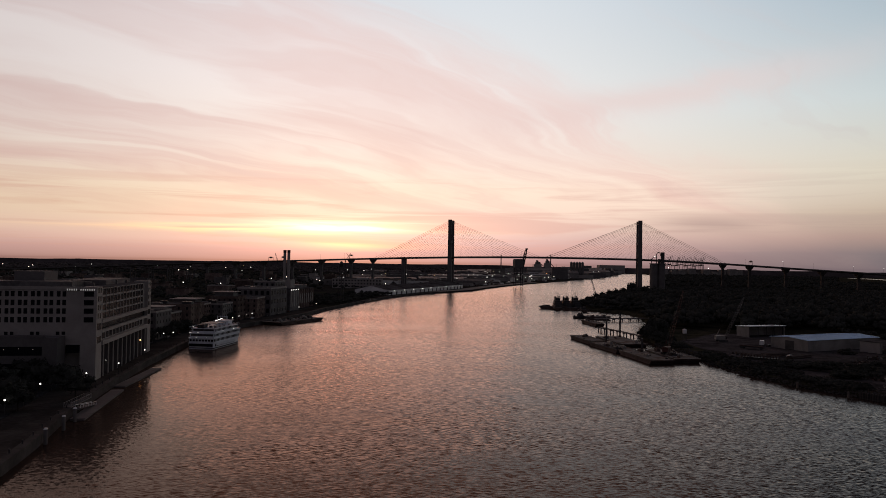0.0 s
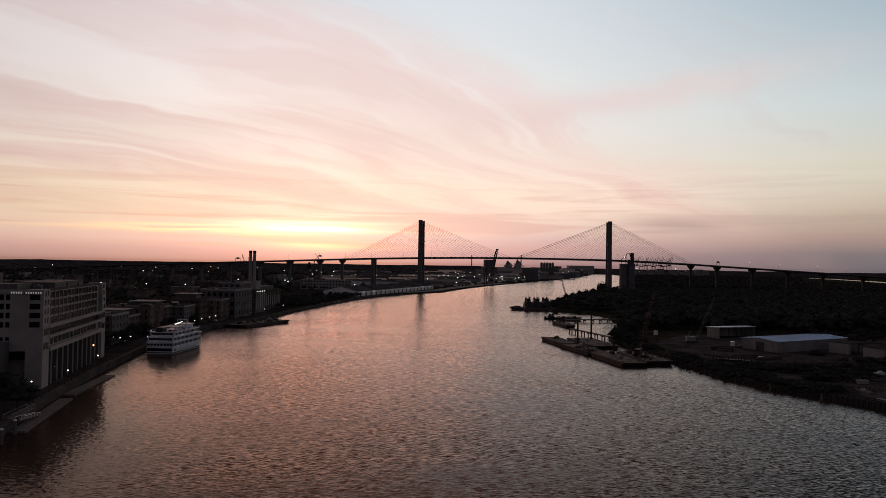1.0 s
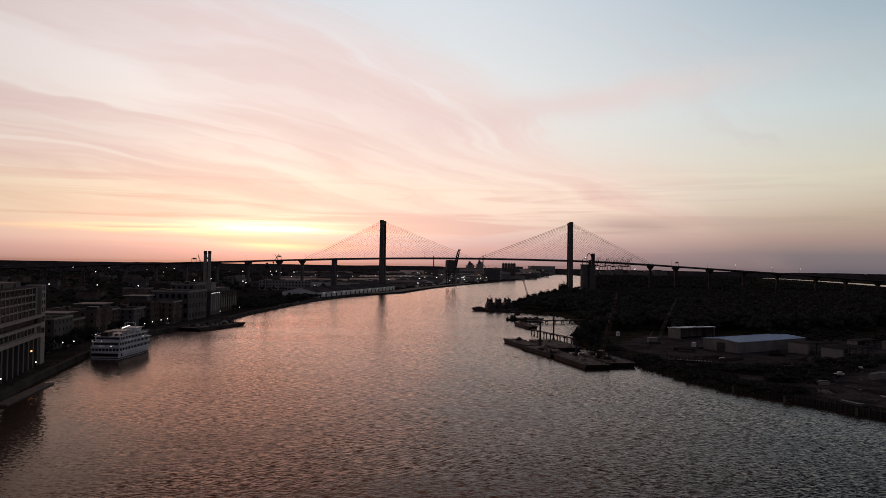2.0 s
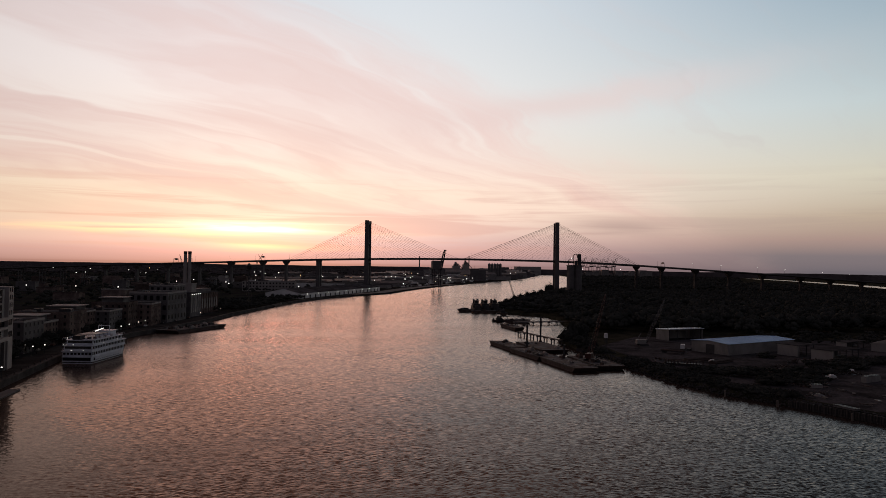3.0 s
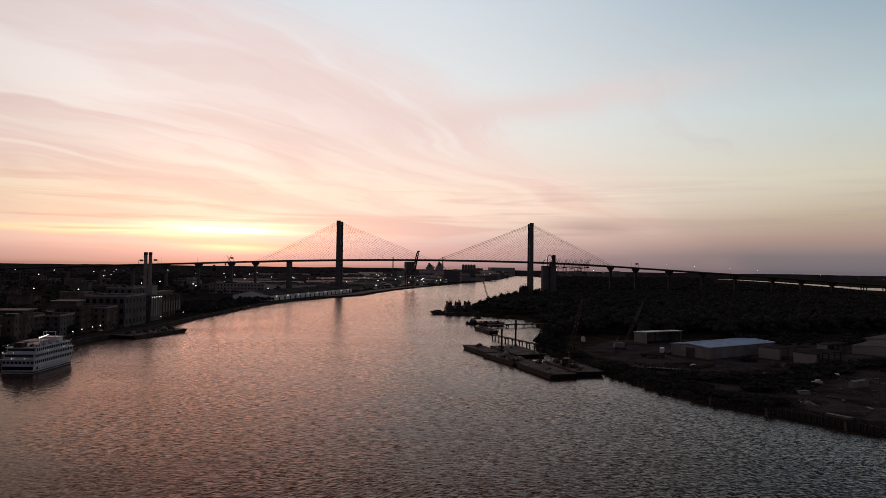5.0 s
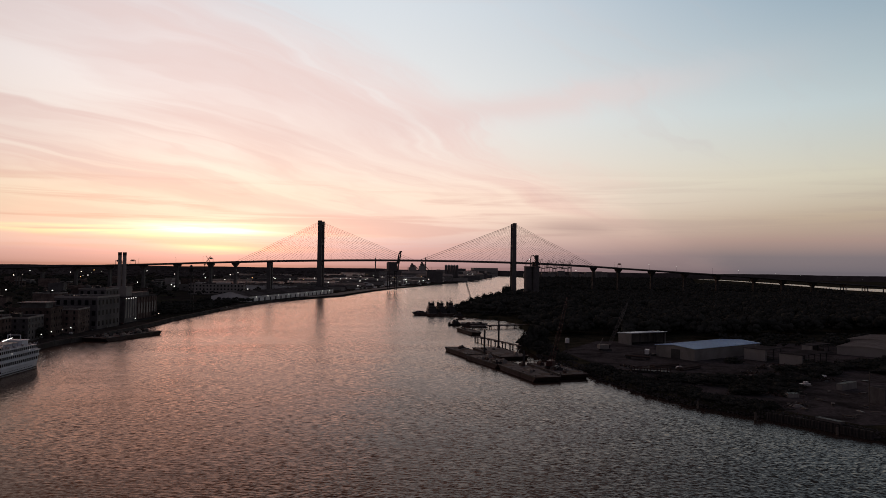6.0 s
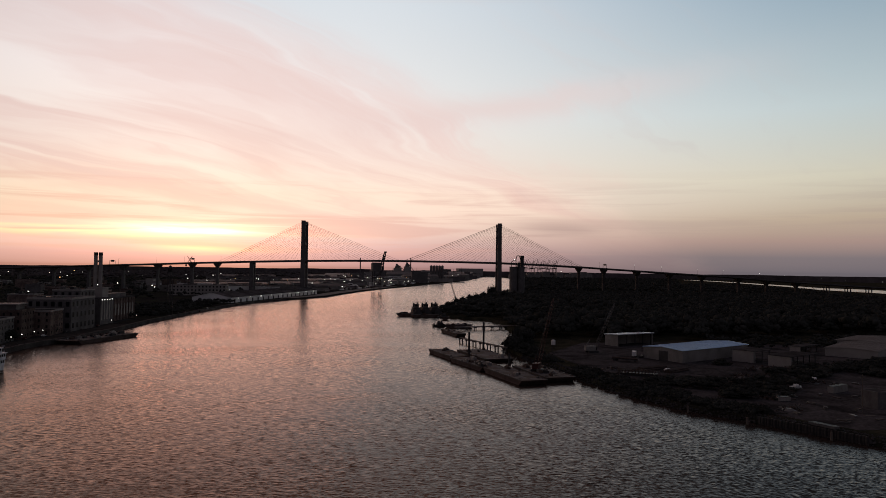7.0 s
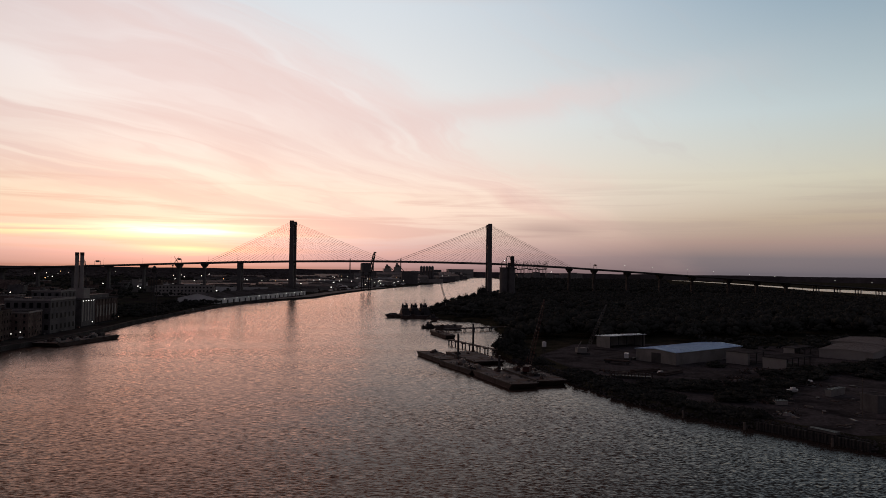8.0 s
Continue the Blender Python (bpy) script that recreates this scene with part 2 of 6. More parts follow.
    # reflection colour painted into the gloss: warm everywhere, redder and darker along the town
    red_sheen = mnode(t, "MULTIPLY", remap(t, mnode(t, "MULTIPLY_ADD", silt_and_sheen, 60.0, off), 60.0, 190.0, 1.0, 0.0), remap(t, y, 300.0, 560.0, 1.0, 0.0))
    t.links.new(blend(t, red_sheen, (0.985, 0.90, 0.862), (0.93, 0.715, 0.60)), gloss.inputs["Color"])
    gloss.inputs["Roughness"].default_value = 0.12
    edge.inputs["IOR"].default_value = 1.205
    for a, c in ((edge.outputs[0], 0), (body.outputs[0], 1), (gloss.outputs[0], 2)):
        t.links.new(a, mixed.inputs[c])
    t.links.new(mixed.outputs[0], t.nodes["Material Output"].inputs["Surface"])
    return m


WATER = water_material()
QUAY_STONE = material("wet_quay_concrete", (0.055, 0.051, 0.049), 0.9, 0, 0.25, 1.4, 0.35, 0.25, spec=0.1)
CONCRETE = material("weathered_concrete", (0.115, 0.107, 0.105), 0.85, 0, 0.12, 1.5, 0.18, 0.15)
DARK_CONCRETE = material("stained_concrete", (0.12, 0.112, 0.11), 0.9, 0, 0.2, 1.2, 0.3, 0.2)
STUCCO = material("pale_stucco", (0.30, 0.275, 0.255), 0.85, 0, 0.06, 1.0, 0.10, 0.1)
BRICK = material("old_brick", (0.115, 0.085, 0.076), 0.9, 0, 0.25, 0.8, 0.3, 0.25, (0.14, 0.11, 0.095), per_object=0.35, spec=0.0)
GLASS = material("dark_window_glass", (0.010, 0.011, 0.014), 0.2, 0, 0.1, 3.0, 0.2, 0, spec=0.02)
ROOF = material("tar_roof", (0.075, 0.072, 0.072), 0.9, 0, 0.25, 2.0, 0.35, 0.2, per_object=0.3, spec=0.0)
PALE_ROOF = material("pale_metal_roof", (0.55, 0.60, 0.66), 0.38, 0.55, 0.05, 2.5, 0.10, 0.05)
BLUE_ROOF = material("pale_blue_metal_roof", (0.40, 0.54, 0.74), 0.36, 0.5, 0.05, 2.5, 0.10, 0.05)
SHEET = material("sheet_metal_wall", (0.23, 0.215, 0.20), 0.6, 0.1, 0.1, 1.0, 0.2, 0.1, per_object=0.2)
STEEL = material("dark_painted_steel", (0.05, 0.048, 0.05), 0.6, 0.3, 0.2, 1.0, 0.3, 0.1)
RUST = material("rusty_steel", (0.075, 0.050, 0.042), 0.85, 0.1, 0.35, 0.8, 0.4, 0.3, (0.06, 0.045, 0.04))
SHIP_PAINT = material("weathered_ship_paint", (0.60, 0.63, 0.67), 0.45, 0, 0.06, 1.2, 0.14, 0.03)
RED_STEEL = material("red_painted_steel", (0.06, 0.018, 0.015), 0.6, 0.1, 0.15, 1.0, 0.25, 0.1)
WHITE_PAINT = material("white_paint", (0.70, 0.69, 0.67), 0.5, 0, 0.05, 1.5, 0.10, 0.03)
CABLE = material("stay_cable_sheath", (0.05, 0.045, 0.042), 0.8, 0.0, 0.1, 3.0, 0.1, 0)
GROUND = material("dark_town_ground", (0.042, 0.039, 0.04), 0.95, 0, 0.3, 3.0, 0.4, 0.3, (0.03, 0.035, 0.022), spec=0.0)
SAND = material("sandy_yard_ground", (0.080, 0.075, 0.075), 0.95, 0, 0.35, 1.4, 0.6, 0.25, (0.060, 0.055, 0.056), spec=0.0)
DRY_APRON = material("dusty_quay_paving", (0.32, 0.30, 0.27), 0.95, 0, 0.2, 2.0, 0.3, 0.15, spec=0.0)
SCRUB = material("scrub_ground", (0.040, 0.042, 0.030), 0.95, 0, 0.35, 1.5, 0.4, 0.5, (0.045, 0.04, 0.028), spec=0.0)
LEAF = material("evergreen_leaves", (0.046, 0.048, 0.042), 0.9, 0, 0.2, 2.0, 0.3, 0, (0.050, 0.051, 0.046), spec=0.0)
# far greenery is paler in base colour to stand for haze
FAR_WOODS = material("hazy_far_woods", (0.11, 0.095, 0.098), 0.95, 0, 0.2, 30.0, 0.2, 0, spec=0.0)
FAR_LEAF = material("hazy_far_leaves", (0.105, 0.09, 0.09), 0.95, 0, 0.2, 12.0, 0.25, 0, (0.085, 0.078, 0.075), spec=0.0)
BARK = material("bark", (0.05, 0.042, 0.035), 0.95, 0, 0.3, 0.3, 0.2, 0.3, spec=0.0)
ASPHALT = material("asphalt", (0.045, 0.045, 0.046), 0.92, 0, 0.2, 1.0, 0.3, 0.15, spec=0.0)
PAVING = material("riverside_paving", (0.055, 0.05, 0.046), 0.85, 0, 0.2, 1.5, 0.3, 0.15, spec=0.0)
WOOD = material("weathered_planks", (0.12, 0.10, 0.085), 0.9, 0, 0.25, 0.7, 0.3, 0.25)
LAMP_GLOW = material("lit_lamp", (0.8, 0.8, 0.8), 0.5, 0, 0, 1, 0, 0, emit=(1.0, 0.95, 0.86, 2.4))
WARM_GLOW = material("warm_lamp", (0.8, 0.6, 0.4), 0.5, 0, 0, 1, 0, 0, emit=(1.0, 0.55, 0.22, 2.5))
SIGN_GLOW = material("lit_sign_face", (0.8, 0.8, 0.8), 0.5, 0, 0, 1, 0, 0, emit=(1.0, 0.95, 0.9, 0.2))
RED_GLOW = material("red_lamp", (0.8, 0.1, 0.1), 0.5, 0, 0, 1, 0, 0, emit=(1.0, 0.10, 0.05, 1.5))

# ---------------------------------------------------------------- mesh helpers
RNG = random.Random(7)


class Geo:
    """Vertices and faces gathered for one mesh."""

    def __init__(self):
        self.v, self.f = [], []

    def add(self, vs, fs):
        n = len(self.v)
        self.v += [tuple(p) for p in vs]
        self.f += [tuple(i + n for i in q) for q in fs]
        return self

    def box(self, x0, x1, y0, y1, z0, z1, m=None):
        vs = [Vector((x, y, z)) for z in (z0, z1) for y in (y0, y1) for x in (x0, x1)]
        if m:
            vs = [m @ p for p in vs]
        return self.add(vs, [(0, 2, 3, 1), (4, 5, 7, 6), (0, 1, 5, 4), (2, 6, 7, 3), (0, 4, 6, 2), (1, 3, 7, 5)])

    def prism(self, poly, z0, z1, top=True, bottom=True):
        n = len(poly)
        vs = [(x, y, z0) for x, y in poly] + [(x, y, z1) for x, y in poly]
        fs = [(i, (i + 1) % n, (i + 1) % n + n, i + n) for i in range(n)]
        fs += [tuple(range(n, 2 * n))] if top else []
        fs += [tuple(reversed(range(n)))] if bottom else []
        return self.add(vs, fs)

    def tube(self, p, q, r, r2=None, n=6, caps=True):
        p, q = Vector(p), Vector(q)
        r2 = r if r2 is None else r2
        m = (q - p).to_track_quat("Z", "Y").to_matrix()
        ring = [m @ Vector((math.cos(a), math.sin(a), 0)) for a in (2 * math.pi * i / n for i in range(n))]
        fs = [(i, (i + 1) % n, (i + 1) % n + n, i + n) for i in range(n)]
        if caps:
            fs += [tuple(range(n, 2 * n)), tuple(reversed(range(n)))]
        return self.add([p + v * r for v in ring] + [q + v * r2 for v in ring], fs)

    def ball(self, c, r, squash=1.0):
        bm = bmesh.new()
        bmesh.ops.create_icosphere(bm, subdivisions=1, radius=r)
        bm.verts.index_update()
        vs = [(c[0] + v.co.x, c[1] + v.co.y, c[2] + v.co.z * squash) for v in bm.verts]
        fs = [tuple(v.index for v in f.verts) for f in bm.faces]
        bm.free()
        return self.add(vs, fs)

    def lattice(self, p, q, w, bays, r, taper=0.5, n=4):
        """A four-chord lattice boom from p to q."""
        p, q = Vector(p), Vector(q)
        m = (q - p).to_track_quat("Z", "Y").to_matrix()
        def at(i, k):
            f = i / bays
            s = w * (1 - (1 - taper) * f) * min(1.0, 0.35 + 4 * f, 0.35 + 4 * (1 - f)) / 2
            a, b = ((-1, -1), (1, -1), (1, 1), (-1, 1))[k % 4]
            return p + (q - p) * f + m @ Vector((a * s, b * s, 0))
        for i in range(bays):
            for k in range(4):
                self.tube(at(i, k), at(i + 1, k), r, n=n, caps=False)
                self.tube(at(i, k), at(i + 1, k + 1) if i % 2 else at(i + 1, k - 1), r * 0.7, n=3, caps=False)
        return self

    def mesh(self, name, mat, smooth=False):
        me = bpy.data.meshes.new(name)
        me.from_pydata(self.v, [], self.f)
        me.materials.append(mat)
        if smooth:
            me.polygons.foreach_set("use_smooth", [True] * len(me.polygons))
        me.update()
        return me


def thing(name, m=None, label="", category="", group="", kind=""):
    ob = new(name)
    ob.empty_display_size = 1
    if m is not None:
        ob.matrix_world = m
    return tagged(ob, label, category, group, kind)


def part(name, geo, mat, parent, label="", smooth=False):
    ob = new(name, geo if isinstance(geo, bpy.types.Mesh) else geo.mesh(name, mat, smooth))
    ob.parent = parent
    return tagged(ob, label)


def solid(name, geo, mat, label="", category="", group="", kind="", m=None, smooth=False):
    ob = new(name, geo.mesh(name, mat, smooth))
    if m is not None:
        ob.matrix_world = m
    return tagged(ob, label, category, group, kind)


def put(x, y, z=0.0, turn=0.0):
    return Matrix.Translation((x, y, z)) @ Matrix.Rotation(radians(turn), 4, "Z")


def spline(rows, s):
    """Smooth value through rows of (s, value)."""
    xs, vs = zip(*rows)
    return float(np.interp(s, xs, vs))

# ---------------------------------------------------------------- water and land
SOUTH = [(-70, -500), (-88, 60), (-104, 162), (-110.5, 190), (-120.5, 224), (-131.5, 272), (-143, 338), (-153, 416), (-158, 500), (-155, 545), (-141, 598),
         (-131, 660), (-124, 742), (-110, 830), (-95, 932), (-75, 1020), (-51, 1103), (0, 1205), (57, 1305), (90, 1430), (139, 1590), (215, 1800), (319, 2043), (440, 2350), (610, 2768), (800, 3330), (1020, 4019), (1130, 4480), (1320, 4560), (1330, 4750)]
NORTH = [(240, -500), (215, 150), (196, 230), (189, 252), (180, 272), (170, 292), (158, 315), (150, 345), (147, 380), (147, 425), (144, 445), (144, 466), (145, 500), (147, 522), (165, 556), (178, 590), (185, 620), (191, 668), (202, 710),
         (199, 750), (180, 783), (160, 815), (158, 850), (170, 900), (196, 960), (240, 1040), (300, 1140), (345, 1210), (380, 1262), (415, 1400), (540, 1800), (840, 2800), (1150, 3800), (1315, 4750)]
river = Geo()
NX, NY = 24, 24
xs = [-4800 + 9600 * i / NX for i in range(NX + 1)]
ys = [-900 + 5700 * i / NY for i in range(NY + 1)]
river.add([(x, y, 0) for y in ys for x in xs], [(j * (NX + 1) + i, j * (NX + 1) + i + 1, (j + 1) * (NX + 1) + i + 1, (j + 1) * (NX + 1) + i) for j in range(NY) for i in range(NX)])
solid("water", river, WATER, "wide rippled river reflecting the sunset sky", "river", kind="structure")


def land(name, bank, side, z, mat, label):
    g = Geo()
    far = 4800 * side
    n = len(bank)
    for i, (x, y) in enumerate(bank):
        g.v += [(x - side * 1.5, y, -3.0), (x + side * 0.5, y, z - 0.6), (x + side * 3, y, z), (x + side * 40, y, z + 0.0), (far, y, z)]
    for i in range(n - 1):
        for k in range(4):
            q = (5 * i + k, 5 * i + k + 1, 5 * (i + 1) + k + 1, 5 * (i + 1) + k)
            g.f.append(q if side < 0 else q[::-1])
    for f in range(len(g.f)):
        g.f[f] = g.f[f][::-1]
    return solid(name, g, mat, label, "ground", kind="structure")


land("ground_south", SOUTH, -1, 2.6, GROUND, "dark flat town bank of the river")
land("ground_north", NORTH, 1, 2.8, SCRUB, "dark scrubby island bank of the river")


def bank_x(bank, y):
    return spline([(b, a) for a, b in bank], y)


def strip(bank, y0, y1, off0, off1, z0, z1, step=12.0):
    """A raised band that follows a bank between two offsets from it."""
    g = Geo()
    n = max(2, int((y1 - y0) / step))
    rows = []
    for i in range(n + 1):
        y = y0 + (y1 - y0) * i / n
        x = bank_x(bank, y)
        rows.append([(x + off0, y, z0), (x + off0, y, z1), (x + off1, y, z1), (x + off1, y, z0)])
    for i in range(n):
        g.add(rows[i] + rows[i + 1], [(0, 1, 5, 4), (1, 2, 6, 5), (2, 3, 7, 6), (3, 0, 4, 7)])
    g.add(rows[0], [(0, 1, 2, 3)])
    g.add(rows[-1], [(3, 2, 1, 0)])
    return g


solid("quay_wall", strip(SOUTH, -60, 1180, -1.6, 0.9, -3, 3.0), QUAY_STONE, "dark stained concrete quay wall at the water's edge", "quay", kind="structure")
solid("pavement", strip(SOUTH, -60, 700, -16, -1.6, 2.0, 2.75), PAVING, "dark paved riverside promenade", "promenade", kind="structure")
solid("road", strip(SOUTH, -60, 760, -26, -16.3, 2.0, 2.70), ASPHALT, "dark riverside street", "street", kind="structure")
yard = Geo()
yard.prism([(166, 316), (177, 291), (190, 262), (420, 262), (420, 470), (300, 520), (205, 525), (160, 470), (157, 400), (159, 345)], 2.0, 2.86)
solid("yard_ground", yard, SAND, "bare sandy storage yard on the island", "yard", kind="structure")
back = Geo()
back.prism([(d * math.sin(radians(a)), d * math.cos(radians(a))) for a, d in ((30.0, 4420), (31.5, 4150), (33.6, 3620), (37, 2860), (39, 2450), (42, 2240), (50, 1720), (60, 1350), (60, 1640), (50, 2020), (42, 2640), (39, 2760), (37, 3120), (33.6, 3820), (31.5, 4330), (30.0, 4540))], 2.0, 2.95)
solid("back_river", back, WATER, "pale strip of a second river beyond the woods", "river", kind="structure")

ridge = Geo()
for i in range(721):
    a = math.radians(-180 + i * 0.5)
    top = (41 if i < 372 else 36) + 3.5 * noise.noise((i * 0.21, 1.7, 0)) + 1.6 * noise.noise((i * 0.9, 4.2, 0))
    x, y = 4780 * math.sin(a), 4780 * math.cos(a)
    ridge.v += [(x, y, -3), (x, y, top)]
for i in range(720):
    ridge.f.append((2 * i, 2 * i + 2, 2 * i + 3, 2 * i + 1))
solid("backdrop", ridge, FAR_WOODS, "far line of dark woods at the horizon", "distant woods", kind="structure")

# ---------------------------------------------------------------- trees
def blob_proto(rng, clumps, sub, leaves, spread):
    """Unit tree: crown of uneven leaf clumps with loose leaves at their edges, trunk and limbs. Returns crown and wood arrays."""
    cv, cf = [], []
    for c in range(clumps):
        a, rr = rng.random() * 6.283, spread * math.sqrt(rng.random())
        h = 0.52 + 0.36 * rng.random() - 0.25 * rr
        cx, cy, cz, r = rr * math.cos(a), rr * math.sin(a), h, 0.13 + 0.10 * rng.random()
        if c == 0:
            cx, cy, cz, r = 0, 0, 0.74, 0.24
        bm = bmesh.new()
        bmesh.ops.create_icosphere(bm, subdivisions=sub, radius=1)
        bm.verts.index_update()
        base = len(cv)
        for v in bm.verts:
            k = r * (1 + 0.42 * noise.noise(v.co * 1.9 + Vector((c * 7.1, rng.random(), clumps))) + 0.25 * rng.uniform(-1, 1))
            cv.append((cx + v.co.x * k, cy + v.co.y * k, cz + v.co.z * k * 0.8))
        cf += [tuple(v.index + base for v in f.verts) for f in bm.faces]
        bm.free()
        for _ in range(leaves):
            d = Vector((rng.gauss(0, 1), rng.gauss(0, 1), rng.gauss(0, 0.8) + 0.2)).normalized()
            p = Vector((cx, cy, cz)) + d * r * rng.uniform(0.95, 1.35)
            s = 0.035 * rng.uniform(0.6, 1.5)
            u, w = Vector((rng.gauss(0, 1), rng.gauss(0, 1), rng.gauss(0, 1))) * s, Vector((rng.gauss(0, 1), rng.gauss(0, 1), rng.gauss(0, 1))) * s
            b = len(cv)
            cv += [tuple(p - u), tuple(p + w), tuple(p + u)]
            cf.append((b, b + 1, b + 2))
    return np.array(cv), np.array(cf)


def stamp(name, protos, places, mat, label, category, kind="stuff"):
    """One mesh of many unit trees, each at (x, y, z, width, height, turn, proto)."""
    vs, fs, n = [], [], 0
    for x, y, z, w, h, a, k in places:
        v, f = protos[k]
        c, s = math.cos(a) * w, math.sin(a) * w
        vs.append(np.stack([v[:, 0] * c - v[:, 1] * s + x, v[:, 0] * s + v[:, 1] * c + y, v[:, 2] * h + z], 1))
        fs.append(f + n)
        n += len(v)
    vs, fs = np.concatenate(vs), np.concatenate(fs)
    me = bpy.data.meshes.new(name)
    me.vertices.add(len(vs))
    me.vertices.foreach_set("co", vs.astype(np.float32).ravel())
    me.loops.add(fs.size)
    me.loops.foreach_set("vertex_index", fs.astype(np.int32).ravel())
    me.polygons.add(len(fs))
    me.polygons.foreach_set("loop_start", np.arange(0, fs.size, 3, dtype=np.int32))
    me.update(calc_edges=True)
    me.materials.append(mat)
    return tagged(new(name, me), label, category, kind=kind)


NEAR_TREES = [blob_proto(random.Random(40 + i), 9 + i % 3, 1, 26, 0.42) for i in range(6)]
MID_TREES = [blob_proto(random.Random(60 + i), 9 + i % 2, 1, 7, 0.42) for i in range(6)]
FAR_TREES = [blob_proto(random.Random(80 + i), 5, 1, 6, 0.40) for i in range(5)]


def scatter(rng, count, x0, x1, y0, y1, keep, wide, tall, z, protos):
    out = []
    for _ in range(count):
        x, y = rng.uniform(x0, x1), rng.uniform(y0, y1)
        if keep(x, y):
            w = rng.uniform(*wide)
            out.append((x, y, z - 0.3, w, rng.uniform(*tall), rng.random() * 6.283, rng.randrange(len(protos))))
    return out


def clear_of_bridge(x, y, gap=16):
    return abs((x - 16.3) * 0.16488 + (y - 1414.9) * 0.98631) > gap


def north_wood(x, y):
    b = bank_x(NORTH, y)
    if x < b + 5 or (x < 425 and y < 532) or (x < 480 and y < 560 and x > 370) or (x < 235 and 480 < y < 560) or not clear_of_bridge(x, y):
        return False
    if 760 < y < 1000 and x < b + 30:
        return False
    return not (345 < x < 395 and 1165 < y < 1240)


def in_view_of_back_river(x, y):
    return math.hypot(x, y) > np.interp(math.degrees(math.atan2(x, y)), (29.4, 29.5, 33.5, 37, 39, 42, 50, 60), (5000, 2350, 2380, 1930, 1680, 1500, 1150, 900))


R1 = random.Random(11)
WOOD_TREES = scatter(R1, 5200, 150, 900, 520, 1220, north_wood, (11, 18), (11, 18), 2.8, MID_TREES)
WOOD_TREES = [(x, y, z, w, h * min(1.0, 0.5 + max(0.0, x - bank_x(NORTH, y)) / (170 if y > 730 else 80)) if 530 < y < 1060 else h, a, k) for x, y, z, w, h, a, k in WOOD_TREES]  # lower towards the point and the cove
stamp("island_woods", MID_TREES, WOOD_TREES, LEAF, "dense dark evergreen woods covering the island", "woods")
stamp("bank_scrub", FAR_TREES, scatter(R1, 2600, 150, 520, 240, 530, lambda x, y: (x > 380 and y > 300 + (x - 380) * 0.2) or (470 < y < 530 and x > 290), (4, 8), (3, 7), 2.5, FAR_TREES), LEAF, "low dark scrub along the island bank", "scrub")
stamp("far_island_woods", FAR_TREES, scatter(R1, 7500, 380, 2200, 900, 3300, lambda x, y: (y > 1220 or x > 900) and x > bank_x(NORTH, y) + 4 and clear_of_bridge(x, y) and not in_view_of_back_river(x, y), (14, 24), (12, 18), 2.8, FAR_TREES), LEAF, "far dark woods behind the bridge", "woods")
stamp("point_scrub", NEAR_TREES, scatter(R1, 420, 155, 300, 765, 1010, lambda x, y: bank_x(NORTH, y) + 3 < x < bank_x(NORTH, y) + 34, (6, 10), (3, 6), 2.6, NEAR_TREES), LEAF, "low dark scrub on the island point", "scrub")
stamp("quay_scrub", NEAR_TREES, scatter(R1, 520, -230, -40, 770, 1120, lambda x, y: bank_x(SOUTH, y) - 70 < x < bank_x(SOUTH, y) - 4 and not (y > 1060 and x > -130), (6, 12), (4, 8), 2.6, NEAR_TREES), LEAF, "dark scrub and small trees along the town bank", "scrub")
def yard_growth(x, y):
    for a, b, rx, ry in ((174, 352, 12, 9), (211, 333, 7, 6), (286, 385, 26, 10), (300, 366, 16, 8), (232, 350, 10, 4), (330, 395, 24, 16), (262, 366, 14, 5), (240, 408, 9, 2.5), (360, 330, 40, 16), (196, 326, 15, 11), (224, 352, 20, 7), (254, 374, 16, 6), (188, 352, 13, 14)):
        if ((x - a) / rx) ** 2 + ((y - b) / ry) ** 2 < 1 + 0.5 * noise.noise((x * 0.2, y * 0.2, 1.0)):
            return True
    return False


def shore_growth(x, y):
    d = x - bank_x(NORTH, y)
    return 0.4 < d < (13 if y < 400 else 8) + 6 * noise.noise((y * 0.05, 3.0, 0.0)) and 289 < y < 560 and not 404 < y < 428


stamp("shore_scrub", NEAR_TREES, scatter(R1, 2900, 140, 185, 286, 560, shore_growth, (3, 6), (2.2, 4.2), 1.3, NEAR_TREES), LEAF, "dense dark scrub overhanging the island bank", "scrub")
stamp("yard_scrub", NEAR_TREES, scatter(R1, 3200, 155, 400, 255, 470, lambda x, y: yard_growth(x, y), (4, 8), (2.0, 4.2), 2.7, NEAR_TREES), LEAF, "dark bushes growing through the yard", "scrub")
stamp("town_trees", FAR_TREES, scatter(R1, 2600, -1700, 20, 420, 2400, lambda x, y: x < bank_x(SOUTH, y) - 70 - (40 if y > 1000 else 0) and clear_of_bridge(x, y), (10, 18), (8, 13), 2.6, FAR_TREES), LEAF, "dark street trees scattered through the town", "trees")
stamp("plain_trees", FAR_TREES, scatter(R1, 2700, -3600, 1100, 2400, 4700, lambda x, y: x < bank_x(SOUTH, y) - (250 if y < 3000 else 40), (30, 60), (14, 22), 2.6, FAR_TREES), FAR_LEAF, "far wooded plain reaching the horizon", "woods")


